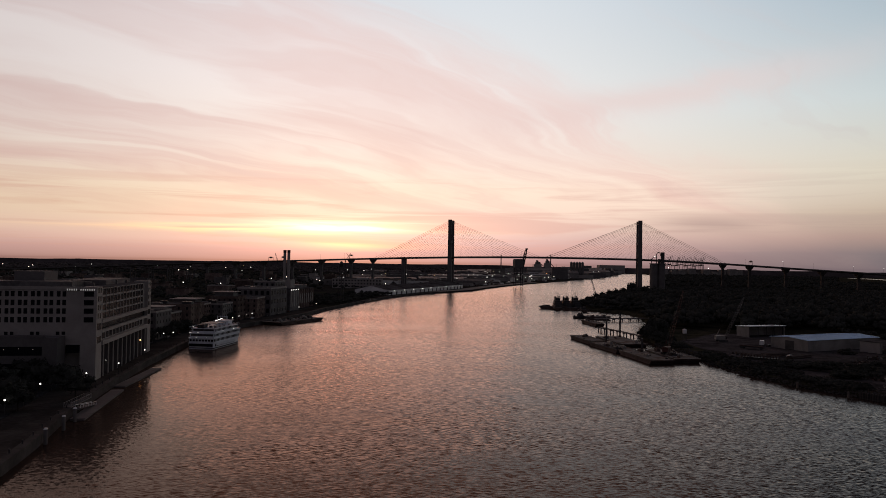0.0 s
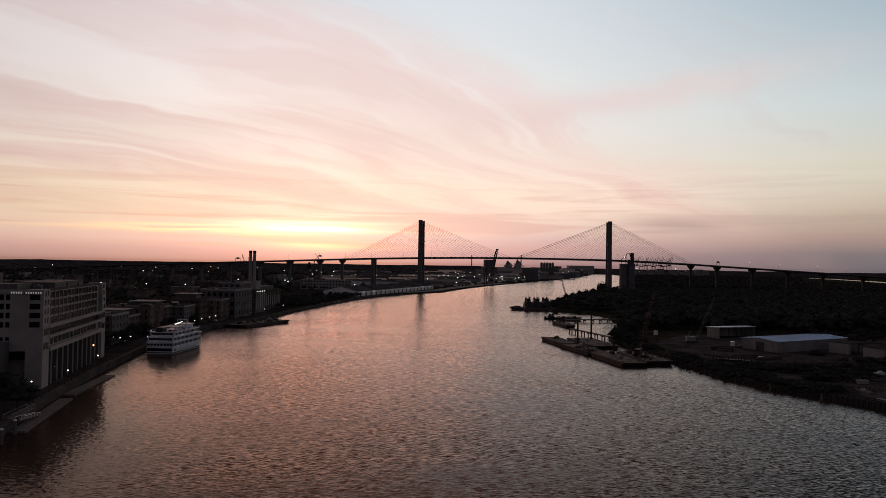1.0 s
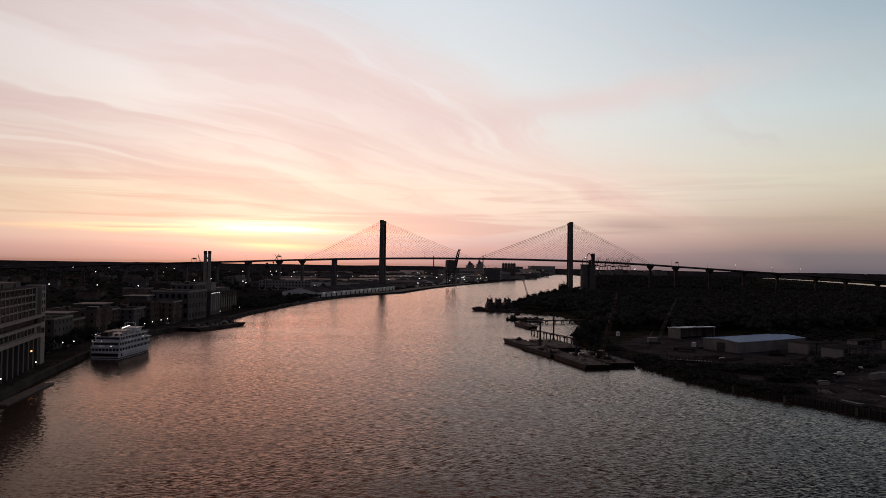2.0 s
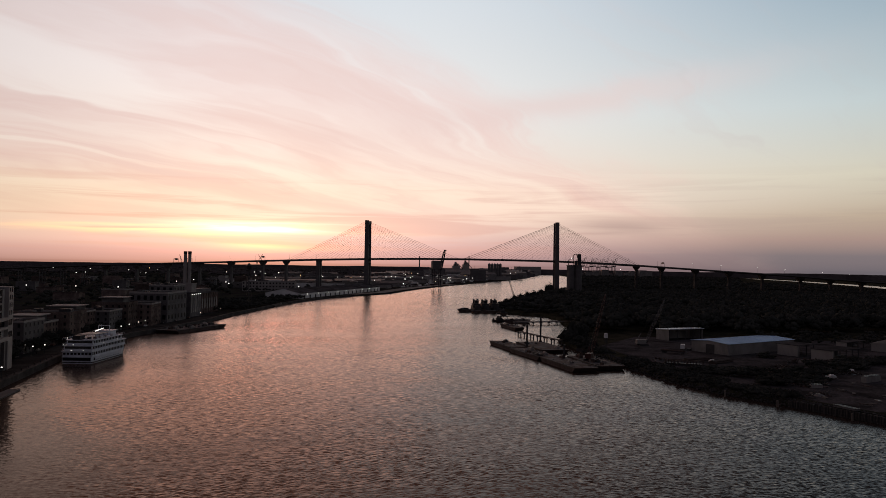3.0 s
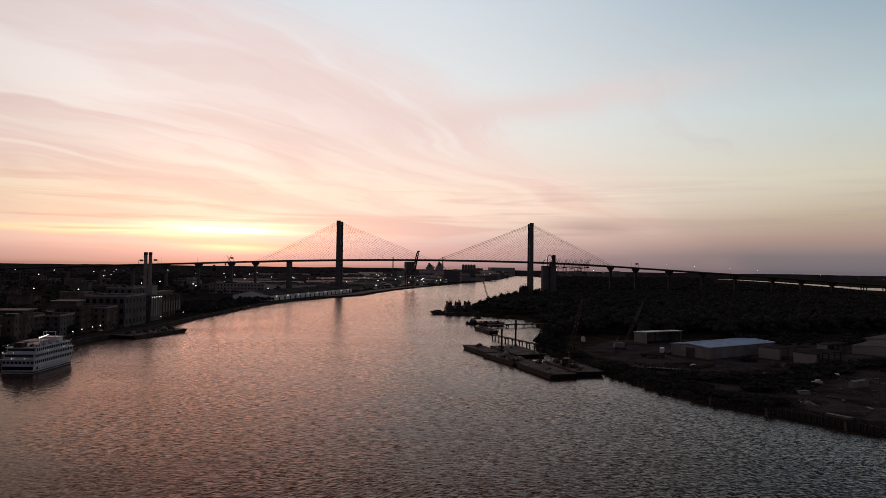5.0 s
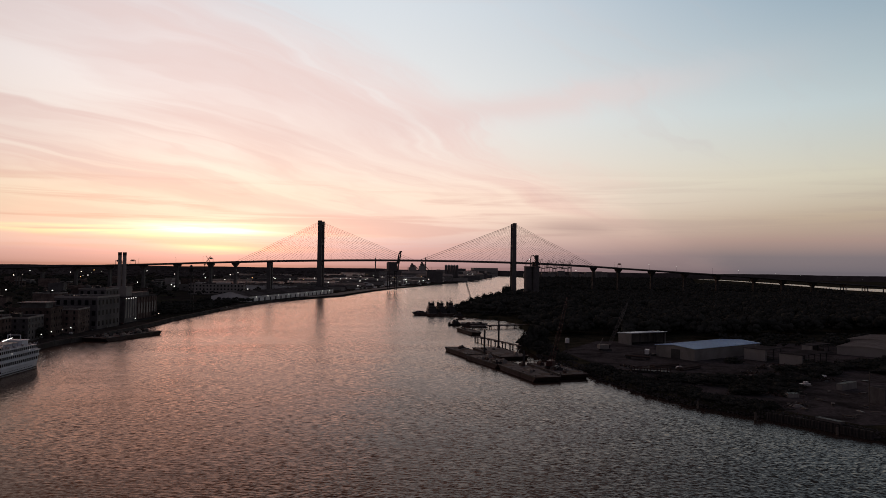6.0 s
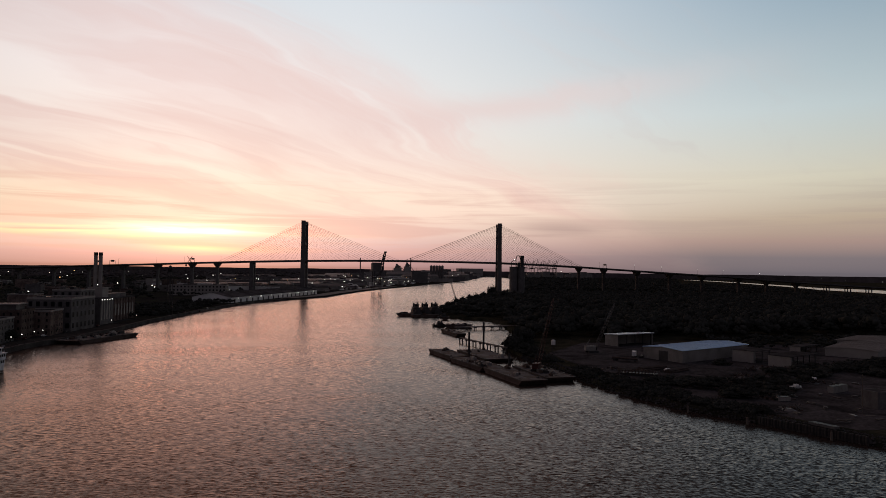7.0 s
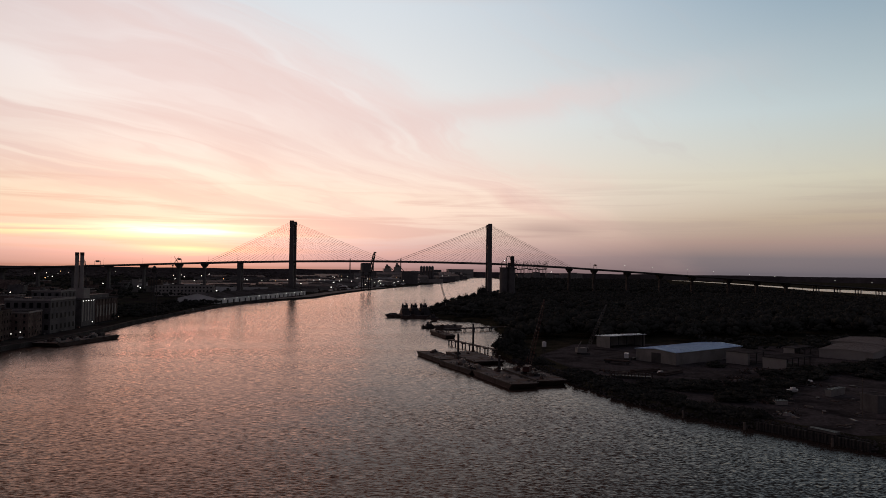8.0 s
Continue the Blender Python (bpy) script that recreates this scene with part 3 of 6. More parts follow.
def tree(x, y, z, w, h, label, seed, group="", bushy=False):
    rng = random.Random(seed)
    t = thing("tree", put(x, y, z, rng.uniform(0, 360)), label, "tree", group)
    g = Geo()
    g.tube((0, 0, -0.3), (0.02 * w, 0.01 * w, h * 0.42), 0.028 * w, 0.016 * w, 8)
    for i in range(5):
        a = i * 1.26 + rng.random()
        g.tube((0.02 * w, 0.01 * w, h * (0.28 + 0.03 * i)), (0.26 * w * math.cos(a), 0.26 * w * math.sin(a), h * rng.uniform(0.55, 0.72)), 0.012 * w, 0.004 * w, 5)
    part("trunk", g, BARK, t)
    v, f = blob_proto(rng, 13, 2, 60, 0.44)
    if bushy:  # foliage down to the ground
        v[:, 2] = (v[:, 2] - 0.38) * 1.6
    me = bpy.data.meshes.new("crown")
    me.from_pydata((v * (w, w, h)).tolist(), [], f.tolist())
    me.materials.append(LEAF)
    part("crown", me, LEAF, t)
    return t


for i, (x, y, w, h) in enumerate([(-150, 262, 12, 10), (-160, 250, 14, 11), (-172, 258, 13, 10), (-146, 240, 11, 9), (-164, 232, 13, 10), (-180, 240, 14, 11), (-136, 226, 9, 8), (-152, 214, 12, 10), (-190, 256, 13, 11), (-128, 246, 10, 9), (-176, 222, 16, 13), (-192, 232, 16, 13), (-205, 248, 16, 13), (-140, 262, 11, 10), (-158, 272, 12, 11), (-182, 270, 14, 12), (-170, 240, 15, 13), (-144, 222, 13, 11)]):
    tree(x, y, 2.6, w, h, "dark live oak beside the riverside street and the hotel", 100 + i, "street oaks")
for i, (x, y, w, h) in enumerate([(-168, 395, 11, 9), (-176, 412, 12, 9), (-180, 438, 12, 10), (-184, 462, 11, 9), (-183, 490, 12, 9), (-164, 380, 10, 9), (-172, 405, 11, 10), (-168, 428, 10, 9), (-172, 450, 11, 10), (-172, 476, 11, 9), (-174, 505, 11, 10), (-172, 528, 10, 9), (-190, 420, 12, 10), (-192, 452, 12, 10), (-169, 560, 10, 8), (-162, 610, 9, 8)]):
    tree(x, y, 2.6, w, h, "dark street tree between old river warehouses and the quay", 130 + i, "quay trees")
for i, (x, y, w, h) in enumerate([(304, 1122, 15, 25), (286, 1102, 15, 14), (268, 1075, 15, 14), (252, 1050, 14, 13), (232, 1012, 13, 12), (214, 975, 12, 10), (316, 1145, 14, 13), (198, 948, 11, 8)]):
    tree(x, y, 2.8, w, h, "dark broad tree on the island shore in front of the bridge", 150 + i, "shore trees", True)
for i, (x, y, w, h) in enumerate([(148.5, 505, 11, 8), (155, 515, 8, 12), (147.5, 494, 9, 6), (161, 524, 13, 9), (150, 480, 10, 6), (150, 463, 9, 5), (166, 536, 14, 9)]):
    tree(x, y, 2.6, w, h, "dark bushy tree at the water beside the barge landing", 170 + i, "landing trees", True)

# ---------------------------------------------------------------- the cable-stayed bridge
U, W_ = Vector((0.98631, -0.16488, 0)), Vector((0.16488, 0.98631, 0))
BRIDGE = Matrix(((U.x, W_.x, 0, 16.3), (U.y, W_.y, 0, 1414.9), (0, 0, 1, -5.34), (0, 0, 0, 1))) @ Matrix.Scale(1.1, 4)
PROFILE = [(-1100, 18), (-800, 31), (-600, 40), (-444, 47.0), (-385, 49.2), (-328, 51.4), (-260, 54.0), (-215, 56.0), (-148, 58.6), (-88, 61.0), (0, 63.4), (85, 64.9), (167, 65.5),
           (256, 65.0), (335, 64.0), (402, 62.0), (475, 58.7), (523, 56.0), (578, 53.0), (632, 50.0), (692, 47.0), (757, 43.5), (807, 39.8), (919, 33.5), (1040, 27.5), (1300, 18), (1900, 12)]


def deck_z(s):
    return spline(PROFILE, s)


bridge = thing("cable_stayed_bridge", BRIDGE, "long dark cable-stayed road bridge with two tall towers over the river", "bridge")


def deck_band(s0, s1, cuts, step=20.0):
    g = Geo()
    n = int((s1 - s0) / step)
    k = len(cuts)
    for i in range(n + 1):
        s = s0 + (s1 - s0) * i / n
        g.v += [(s, a, deck_z(s) + b) for a, b in cuts]
    for i in range(n):
        for j in range(k):
            g.f.append((k * i + j, k * i + (j + 1) % k, k * (i + 1) + (j + 1) % k, k * (i + 1) + j))
    g.f += [tuple(range(k)), tuple(reversed(range(k * n, k * n + k)))]
    return g


part("deck", deck_band(-1100, 1900, [(-12, 0), (12, 0), (12, -0.6), (9.5, -2.0), (-9.5, -2.0), (-12, -0.6)]), CONCRETE, bridge)
for side in (-1, 1):
    part("parapet", deck_band(-1100, 1900, [(side * 11.9, 0), (side * 11.9, 1.0), (side * 11.5, 1.0), (side * 11.5, 0)]), CONCRETE, bridge)
    part("edge_beam", deck_band(-150, 480, [(side * 10.8, -0.6), (side * 10.8, -2.4), (side * 9.6, -2.4), (side * 9.6, -0.6)]), CONCRETE, bridge)
# tower legs taper a little, stand either side of the deck and are tied by beams
leg = Geo()
for z0, z1, a0, a1, b0, b1 in ((-4, 4, 6.5, 6.2, 5.5, 5.2), (4, 62, 4.0, 3.5, 2.8, 2.5), (62, 126, 3.5, 3.2, 2.5, 2.2), (126, 131.5, 3.4, 3.3, 2.4, 2.3)):
    leg.add([(-a0, -b0, z0), (a0, -b0, z0), (a0, b0, z0), (-a0, b0, z0), (-a1, -b1, z1), (a1, -b1, z1), (a1, b1, z1), (-a1, b1, z1)],
            [(0, 1, 5, 4), (1, 2, 6, 5), (2, 3, 7, 6), (3, 0, 4, 7), (4, 5, 6, 7), (3, 2, 1, 0)])
leg_mesh = leg.mesh("tower_leg", CONCRETE)
beam = Geo().box(-2.4, 2.4, -12.5, 12.5, -2.2, 2.2).mesh("cross_beam", CONCRETE)
anchor = Geo().box(-3.0, 3.0, -0.9, 0.9, -0.6, 0.6).mesh("anchor_box", CONCRETE)
for s in (0, 335.3):
    for side in (-1, 1):
        leg_ = part("tower_leg", leg_mesh, CONCRETE, bridge)
        leg_.location = (s, side * 14.2, 0)
        for k in range(10):
            part("anchor_box", anchor, STEEL, leg_).location = (0, side * -1.8, 96 + k * 3.2)
    for z in (58, 92, 127):
        part("cross_beam", beam, CONCRETE, bridge).location = (s, 0, z)
    lamp = part("beacon", Geo().ball((0, 0, 0), 0.4), RED_GLOW, bridge, "small red beacon")
    lamp.location = (s, 0, 132)
for s, out in ((0, -1), (0, 1), (335.3, -1), (335.3, 1)):
    reach = 163 if (s == 0) == (out > 0) else 144
    for k in range(19):
        f = (k + 1) / 19
        d = s + out * (8 + (reach - 8) * f)
        for side in (-1, 1):
            g = Geo().tube((d, side * 11.2, deck_z(d) + 0.3), (s + out * 2.8, side * 12.6, 84 + 45 * f ** 0.75), 0.085 if k < 17 else 0.15, n=4, caps=False)
            part("stay_cable", g, CABLE, bridge)


def pier(s, kind):
    top = deck_z(s) - 2.0
    p = Geo()
    if kind == "flared":  # slim twin-tapered shaft with a hammer head
        p.add([(-2.3, -4, -3), (2.3, -4, -3), (2.3, 4, -3), (-2.3, 4, -3), (-1.7, -3.2, top - 7), (1.7, -3.2, top - 7), (1.7, 3.2, top - 7), (-1.7, 3.2, top - 7)],
              [(0, 1, 5, 4), (1, 2, 6, 5), (2, 3, 7, 6), (3, 0, 4, 7), (3, 2, 1, 0)])
        p.add([(-1.7, -3.2, top - 7), (1.7, -3.2, top - 7), (1.7, 3.2, top - 7), (-1.7, 3.2, top - 7), (-4.6, -8, top - 1.5), (4.6, -8, top - 1.5), (4.6, 8, top - 1.5), (-4.6, 8, top - 1.5),
               (-4.8, -8.2, top + 0.1), (4.8, -8.2, top + 0.1), (4.8, 8.2, top + 0.1), (-4.8, 8.2, top + 0.1)],
              [(0, 1, 5, 4), (1, 2, 6, 5), (2, 3, 7, 6), (3, 0, 4, 7), (4, 5, 9, 8), (5, 6, 10, 9), (6, 7, 11, 10), (7, 4, 8, 11), (8, 9, 10, 11)])
    elif kind == "box":
        p.box(-3.2, 3.2, -9, -4, -3, top + 0.1)
        p.box(-3.2, 3.2, 4, 9, -3, top + 0.1)
        p.box(-3.0, 3.0, -3.99, 3.99, top - 5, top)
    else:  # low viaduct bent of columns under one cap
        p.box(-1.2, 1.2, -10, 10, top - 1.6, top + 0.1)
        for a in (-8, 0, 8):
            p.tube((0, a, -3), (0, a, top - 1.6), 0.9, n=8)
    part("pier", p, QUAY_STONE if kind == "flared" and s > 0 else CONCRETE, bridge).location = (s, 0, 0)


pier(-88, "box")
for s in (-147.5, -190, -248, -306, -364, -422, -480, 475.3, 519, 577.3, 635, 692, 757, 807, 860):
    pier(s, "flared")
for s in list(range(-1080, -500, 40)) + list(range(915, 1890, 38)):
    pier(s, "bent")


def deck_lamp(s, side):
    m = BRIDGE @ Matrix.Translation((s, side * 11.7, deck_z(s) + 1.0))
    t = thing("street_lamp", m, "slim steel street lamp on the bridge parapet", "lamp", "bridge lamps")
    part("pole", Geo().tube((0, 0, -0.1), (0, 0, 9), 0.14, 0.09, 6).tube((0, 0, 9), (0, -side * 2.2, 9.5), 0.07, 0.06, 5), STEEL, t)
    head = part("lamp_head", Geo().box(-0.35, 0.35, -side * 2.2 - 0.5, -side * 2.2 + 0.5, 9.4, 9.65), STEEL, t)
    if s > 520:
        part("bulb", Geo().ball((0, -side * 2.2, 9.2), 0.42), LAMP_GLOW, head, "lit lamp under the arm")


for i in range(-6, 20):
    deck_lamp(i * 55 + 20, 1 if i % 2 else -1)


def sign_gantry(s):
    t = thing("sign_gantry", BRIDGE @ Matrix.Translation((s, 0, deck_z(s))), "dark steel sign gantry over the bridge road", "sign gantry", "gantries")
    for a in (-10.8, 10.8):
        part("post", Geo().tube((0, a, 0), (0, a, 7.5), 0.3, n=6), STEEL, t)
    part("truss", Geo().lattice((0, -10.8, 7.2), (0, 10.8, 7.2), 1.4, 10, 0.12, 1.0), STEEL, t)
    part("sign_board", Geo().box(-0.2, 0.2, -6, 6, 5.4, 8.6), STEEL, t, "dark back of a road sign")


for s in (-350, -325, -190, 521):
    sign_gantry(s)

# ---------------------------------------------------------------- small shared things
def street_lamp(x, y, z, h=6.0, label="", group="street lamps", glow=None, r=0.42):
    t = thing("street_lamp", put(x, y, z), label or "lit street lamp on a slim dark pole beside the river street", "lamp", group)
    part("pole", Geo().tube((0, 0, -0.2), (0, 0, h), 0.12, 0.08, 6), STEEL, t)
    part("globe", Geo().ball((0, 0, h + r * 0.8), r), glow or LAMP_GLOW, t, "lit globe")
    return t


def wall_lamp(x, y, z, r=0.35, group="wall lamps", glow=None, label="small lit wall lamp on the building"):
    t = thing("wall_lamp", put(x, y, z), label, "lamp", group)
    part("bracket", Geo().box(-0.08, 0.08, -0.3, 0.3, -0.08, 0.08), STEEL, t)
    part("globe", Geo().ball((0, 0, 0.1), r), glow or LAMP_GLOW, t, "lit globe")
    return t


def window_mesh(w, h, name="window_pane"):
    """A pane set in a thin raised frame; faces -y, centred."""
    g = Geo().box(-w / 2, w / 2, -0.03, 0.25, -h / 2, h / 2)
    return g.mesh(name, GLASS)


def gable_shed(name, p, turn, length, width, eave, rise, wall_mat, roof_mat, label, group="", door=None, open_front=False, over=0.6):
    """A long shed: local x along the ridge from 0 to length, y from 0 to width."""
    t = thing(name, put(*p, turn), label, "shed", group)
    th = 0.3
    w = Geo()
    if not open_front:
        w.box(th, length - th, 0, th, -0.3, eave)
    w.box(th, length - th, width - th, width, -0.3, eave)
    part("side_wall", w, wall_mat, t)
    for x0 in (0, length - th):
        g = Geo()
        prof = [(0, -0.3), (width, -0.3), (width, eave), (width / 2, eave + rise), (0, eave)]
        g.v = [(x0, a, b) for a, b in prof] + [(x0 + th, a, b) for a, b in prof]
        g.f = [(4, 3, 2, 1, 0), (5, 6, 7, 8, 9)] + [(i, (i + 1) % 5, (i + 1) % 5 + 5, i + 5) for i in range(5)]
        part("end_wall", g, wall_mat, t)
    if open_front:
        n = max(3, int(length / 8))
        for i in range(n + 1):
            part("post", Geo().box(-0.2, 0.2, -0.2, 0.2, -0.3, eave), STEEL, t).location = (length * i / n * 0.97 + 0.5, 0.3, 0)
    for s in (0, 1):
        g = Geo()
        sl = rise / (width / 2)
        y0, y1 = (-over, width / 2) if s == 0 else (width + over, width / 2)
        z0, z1 = eave - over * sl + 0.05, eave + rise + 0.05
        n = min(60, max(4, int(length / 1.2)))
        step = (length + 2 * over) / n
        top = []
        for i in range(n):  # sheets with a standing seam at each joint
            a = -over + step * i
            top += [(a, 0.2), (a, 0.3), (a + 0.12, 0.3), (a + 0.12, 0.2)]
        top.append((length + over, 0.2))
        prof = top + [(length + over, 0.0), (-over, 0.0)]
        k = len(prof)
        g.v = [(a, y0, z0 + c) for a, c in prof] + [(a, y1, z1 + c) for a, c in prof]
        g.f = [(i, (i + 1) % k, (i + 1) % k + k, i + k) for i in range(k)] + [tuple(range(k)), tuple(reversed(range(k, 2 * k)))]
        part("roof", g, roof_mat, t)
    if door:
        for a, b, h in door:
            # dark panel puts the shade inside the opening into colour
            part("door", Geo().box(-0.12, 0.1, a, b, -0.2, h), STEEL, t, "flat dark panel coloured as the doorway's inner shade")
    return t


def block(name, p, turn, lx, ly, h, mat, label, category="building", group="", floors=0, cols=0, side_cols=0, roof_bits=0, seed=0, win=(1.2, 1.8), parapet=0.8, rim=None):
    """A flat-roofed building: local x and y from 0; the front is y = 0, the end wall is x = lx."""
    rng = random.Random(seed)
    t = thing(name, put(*p, turn), label, category, group)
    wall = part("wall", Geo().box(0, lx, 0, ly, -0.4, h), mat, t)
    g = Geo()
    for a, b, c, d in ((-0.2, lx + 0.2, -0.2, 0.25), (-0.2, lx + 0.2, ly - 0.25, ly + 0.2), (-0.2, 0.25, 0.25, ly - 0.25), (lx - 0.25, lx + 0.2, 0.25, ly - 0.25)):
        g.box(a, b, c, d, h - 0.25, h + parapet)
    # a paler edge material paints in the sky light that parapets catch
    part("parapet", g, rim or mat, t)
    part("roof", Geo().box(0.3, lx - 0.3, 0.3, ly - 0.3, h + 0.004, h + 0.25), ROOF, t)
    for _ in range(roof_bits):
        a, b, s, q = rng.uniform(0.1, 0.7) * lx, rng.uniform(0.1, 0.7) * ly, rng.uniform(0.08, 0.22), rng.uniform(1.0, 3.0)
        part("roof_unit", Geo().box(a, a + max(1.5, s * lx), b, b + max(1.5, s * ly), h + 0.2, h + q), CONCRETE if rng.random() < 0.5 else STEEL, t)
    me = window_mesh(*win)
    for f in range(floors):
        z = h * (f + 0.55) / floors
        for c in range(cols):
            part("window", me, GLASS, wall).location = (lx * (c + 0.5) / cols, -0.02, z)
        for c in range(side_cols):
            o = part("window", me, GLASS, wall)
            o.location, o.rotation_euler = (lx + 0.02, ly * (c + 0.5) / side_cols, z), (0, 0, math.pi / 2)
    return t


# ---------------------------------------------------------------- the hotel
HOTEL_TURN = math.degrees(math.atan2(94.0, -17.2)) - 90
hotel = thing("hotel", put(-140.0, 284.0, 2.0, HOTEL_TURN), "large pale stucco riverside hotel with rows of dark windows", "hotel")
# local frame: y runs along the river front, -x inland
HL, HW, HT = 95.0, 66.0, 37.6
hotel_wall = part("wall", Geo().box(-HW, -1.6, 0, HL, 14.8, HT - 0.0).box(-HW, -7, 4, HL - 4, -2, 14.8), STUCCO, hotel)
part("corner_bay", Geo().box(-6.0, 0, -0.25, 7.5, -2, HT + 0.9), STUCCO, hotel)
part("corner_bay", Geo().box(-7, 0.0, HL - 7, HL + 0.25, -2, HT + 0.9), STUCCO, hotel)
part("parapet", Geo().box(-HW, -6.05, -0.3, 0.4, HT - 0.2, HT + 1.0), STUCCO, hotel)
part("ledge", Geo().box(-1.7, 0.2, 7.55, HL - 7.05, 23.3, 24.6), STUCCO, hotel)
part("ledge", Geo().box(-1.7, 0.2, 7.55, HL - 7.05, 19.3, 20.4), STUCCO, hotel)
part("ledge", Geo().box(-2.6, 0.5, 7.55, HL - 7.05, 14.2, 15.9), STUCCO, hotel)
part("roof", Geo().box(-HW + 0.5, -2, 0.5, HL - 0.5, HT + 0.004, HT + 0.3), ROOF, hotel)
part("penthouse", Geo().box(-41, -29, 26, 42, HT + 0.2, HT + 6.6), CONCRETE, hotel)
part("penthouse", Geo().box(-60, -14, 14, 30, HT + 0.2, HT + 2.6), DARK_CONCRETE, hotel)
part("penthouse", Geo().box(-24, -8, 40, 84, HT + 0.2, HT + 2.6), DARK_CONCRETE, hotel)
for i in range(7):
    part("roof_unit", Geo().box(-1.5, 1.5, -1.1, 1.1, 0, 1.6 + 0.3 * (i % 3)), CONCRETE, hotel).location = (-9 - (i % 2) * 4, 22 + i * 9, HT + 0.25)
pane = window_mesh(1.35, 2.15)
small = window_mesh(1.3, 1.3)
big = window_mesh(3.6, 2.1)
for z in (35.7, 32.2, 28.8, 25.3):
    for k in range(11):
        for d in (-1.05, 1.05):
            part("window", pane, GLASS, hotel_wall).location = (-13.4 - k * 4.75 + d, -0.02, z)
    part("window", big, GLASS, hotel_wall).location = (-3.0, -0.28, z)
for k in range(0, 11, 2):
    for d in (-1.05, 1.05):
        part("window", small, GLASS, hotel_wall).location = (-13.4 - k * 4.75 + d, -0.02, 19.9)
part("window", window_mesh(6.0, 3.2), GLASS, hotel_wall).location = (-8.3, -0.02, 13.6)
for k in range(5):
    for z in (37.0, 33.6, 30.1, 26.6, 22.2, 16.8):
        o = part("window", pane if z > 23 else window_mesh(2.6, 2.6), GLASS, hotel_wall)
        if k < 2:
            o.location = (0.02, 2.2 + k * 3.0, z)
        elif k < 4:
            o.location = (0.02, HL - 5.2 + (k - 2) * 3.0, z)
        else:
            o.location = (-1.58, 9.6, z)
        o.rotation_euler = (0, 0, math.pi / 2)
# no recess here: its shade is put into a flat dark band
part("loggia_shade", Geo().box(-1.64, -1.56, 7.6, HL - 7.1, 20.4, 23.3), GLASS, hotel, "flat dark band coloured as a deep recess's shade")
bay = window_mesh(2.35, 2.55)
for k in range(14):
    y = 10.2 + k * 5.45
    part("mullion", Geo().box(-1.65, -1.4, -0.2, 0.2, 24.6, HT), STUCCO, hotel).location = (0, y + 2.75, 0)
    for z in (36.0, 32.6, 29.2, 25.9):
        for d in (-1.32, 1.32):
            o = part("window", bay, GLASS, hotel_wall)
            o.location, o.rotation_euler = (-1.58, y + d, z), (0, 0, math.pi / 2)
    o = part("window", window_mesh(4.4, 2.9), GLASS, hotel_wall)
    o.location, o.rotation_euler = (-1.58, y, 17.6), (0, 0, math.pi / 2)
for k in range(11):  # the arcade beside the promenade
    part("column", Geo().box(-2.2, -0.2, -1.0, 1.0, -2, 14.2), CONCRETE, hotel).location = (0, 11.5 + k * 7.3, 0)
part("podium", Geo().box(-HW, -11.5, -9, -0.3, -2, 19.0).box(-HW, -16, -9.2, -8.0, 19.0, 20.0), CONCRETE, hotel)
part("window", Geo().box(-52, -17, -9.15, -8.9, 12.2, 15.6), GLASS, hotel, "long dark band of podium windows")
part("window", Geo().box(-50, -22, -9.15, -8.9, 6.8, 9.0), GLASS, hotel, "long dark band of podium windows")
sign = part("sign", Geo().box(-11.6, -0.5, -0.36, -0.28, HT - 0.62, HT - 0.5), STEEL, hotel, "sign rail with a row of pale lit bars")
for i in range(13):
    if i != 5:
        part("sign_bar", Geo().box(-0.18, 0.18, -0.46, -0.34, HT - 0.5, HT + (0.2 if i < 5 else 0.1)), SIGN_GLOW, sign, "pale lit bar").location = (-11.1 + i * 0.84, 0, 0)
for i in range(6):
    part("podium_lamp", Geo().ball((-20 - i * 5.2, -9.5, 14.6 + 0.3 * (i % 2)), 0.14), SIGN_GLOW, hotel, "small lamp behind the podium windows")
HM = hotel.matrix_world.copy()
for y, glow in ((18, LAMP_GLOW), (40, LAMP_GLOW), (72, WARM_GLOW)):
    p = HM @ Vector((-0.9 if y != 72 else 0.4, y, 9.0 if y == 72 else 6.5))
    wall_lamp(p.x, p.y, p.z, 0.42 if y == 72 else 0.28, "arcade lamps", glow, "lit lamp in the hotel arcade")

# ---------------------------------------------------------------- promenade, docks, lamps
for i, (x, y) in enumerate([(-136.5, 219.8), (-142, 248.7), (-143.8, 259.3), (-139.5, 234.8), (-138, 273), (-138, 300), (-146, 345), (-166, 399), (-167, 421), (-164, 428), (-173, 427), (-180, 436), (-180, 475), (-162, 542), (-162, 559),
                            (-161, 577), (-160, 590), (-200, 533), (-214, 547), (-206, 635), (-201, 652), (-159, 450), (-160, 500), (-139, 680), (-133, 740)]):
    street_lamp(x, y, 2.6, 4.6, r=0.33)


def float_dock(pts, label):
    t = thing("floating_dock", put(0, 0, 0), label, "dock", "floating docks")
    (x0, y0), (x1, y1) = pts
    d = Vector((x1 - x0, y1 - y0, 0))
    m = put(x0, y0, 0, math.degrees(math.atan2(d.y, d.x)))
    part("pontoon", Geo().box(0, d.length, -2.2, 2.2, -0.4, 0.5, m), DARK_CONCRETE, t)
    n = 14
    for i in range(n):
        part("plank_bay", Geo().box(d.length * i / n + 0.05, d.length * (i + 1) / n - 0.05, -2.3, 2.3, 0.504, 0.62, m), CONCRETE, t)
    return t


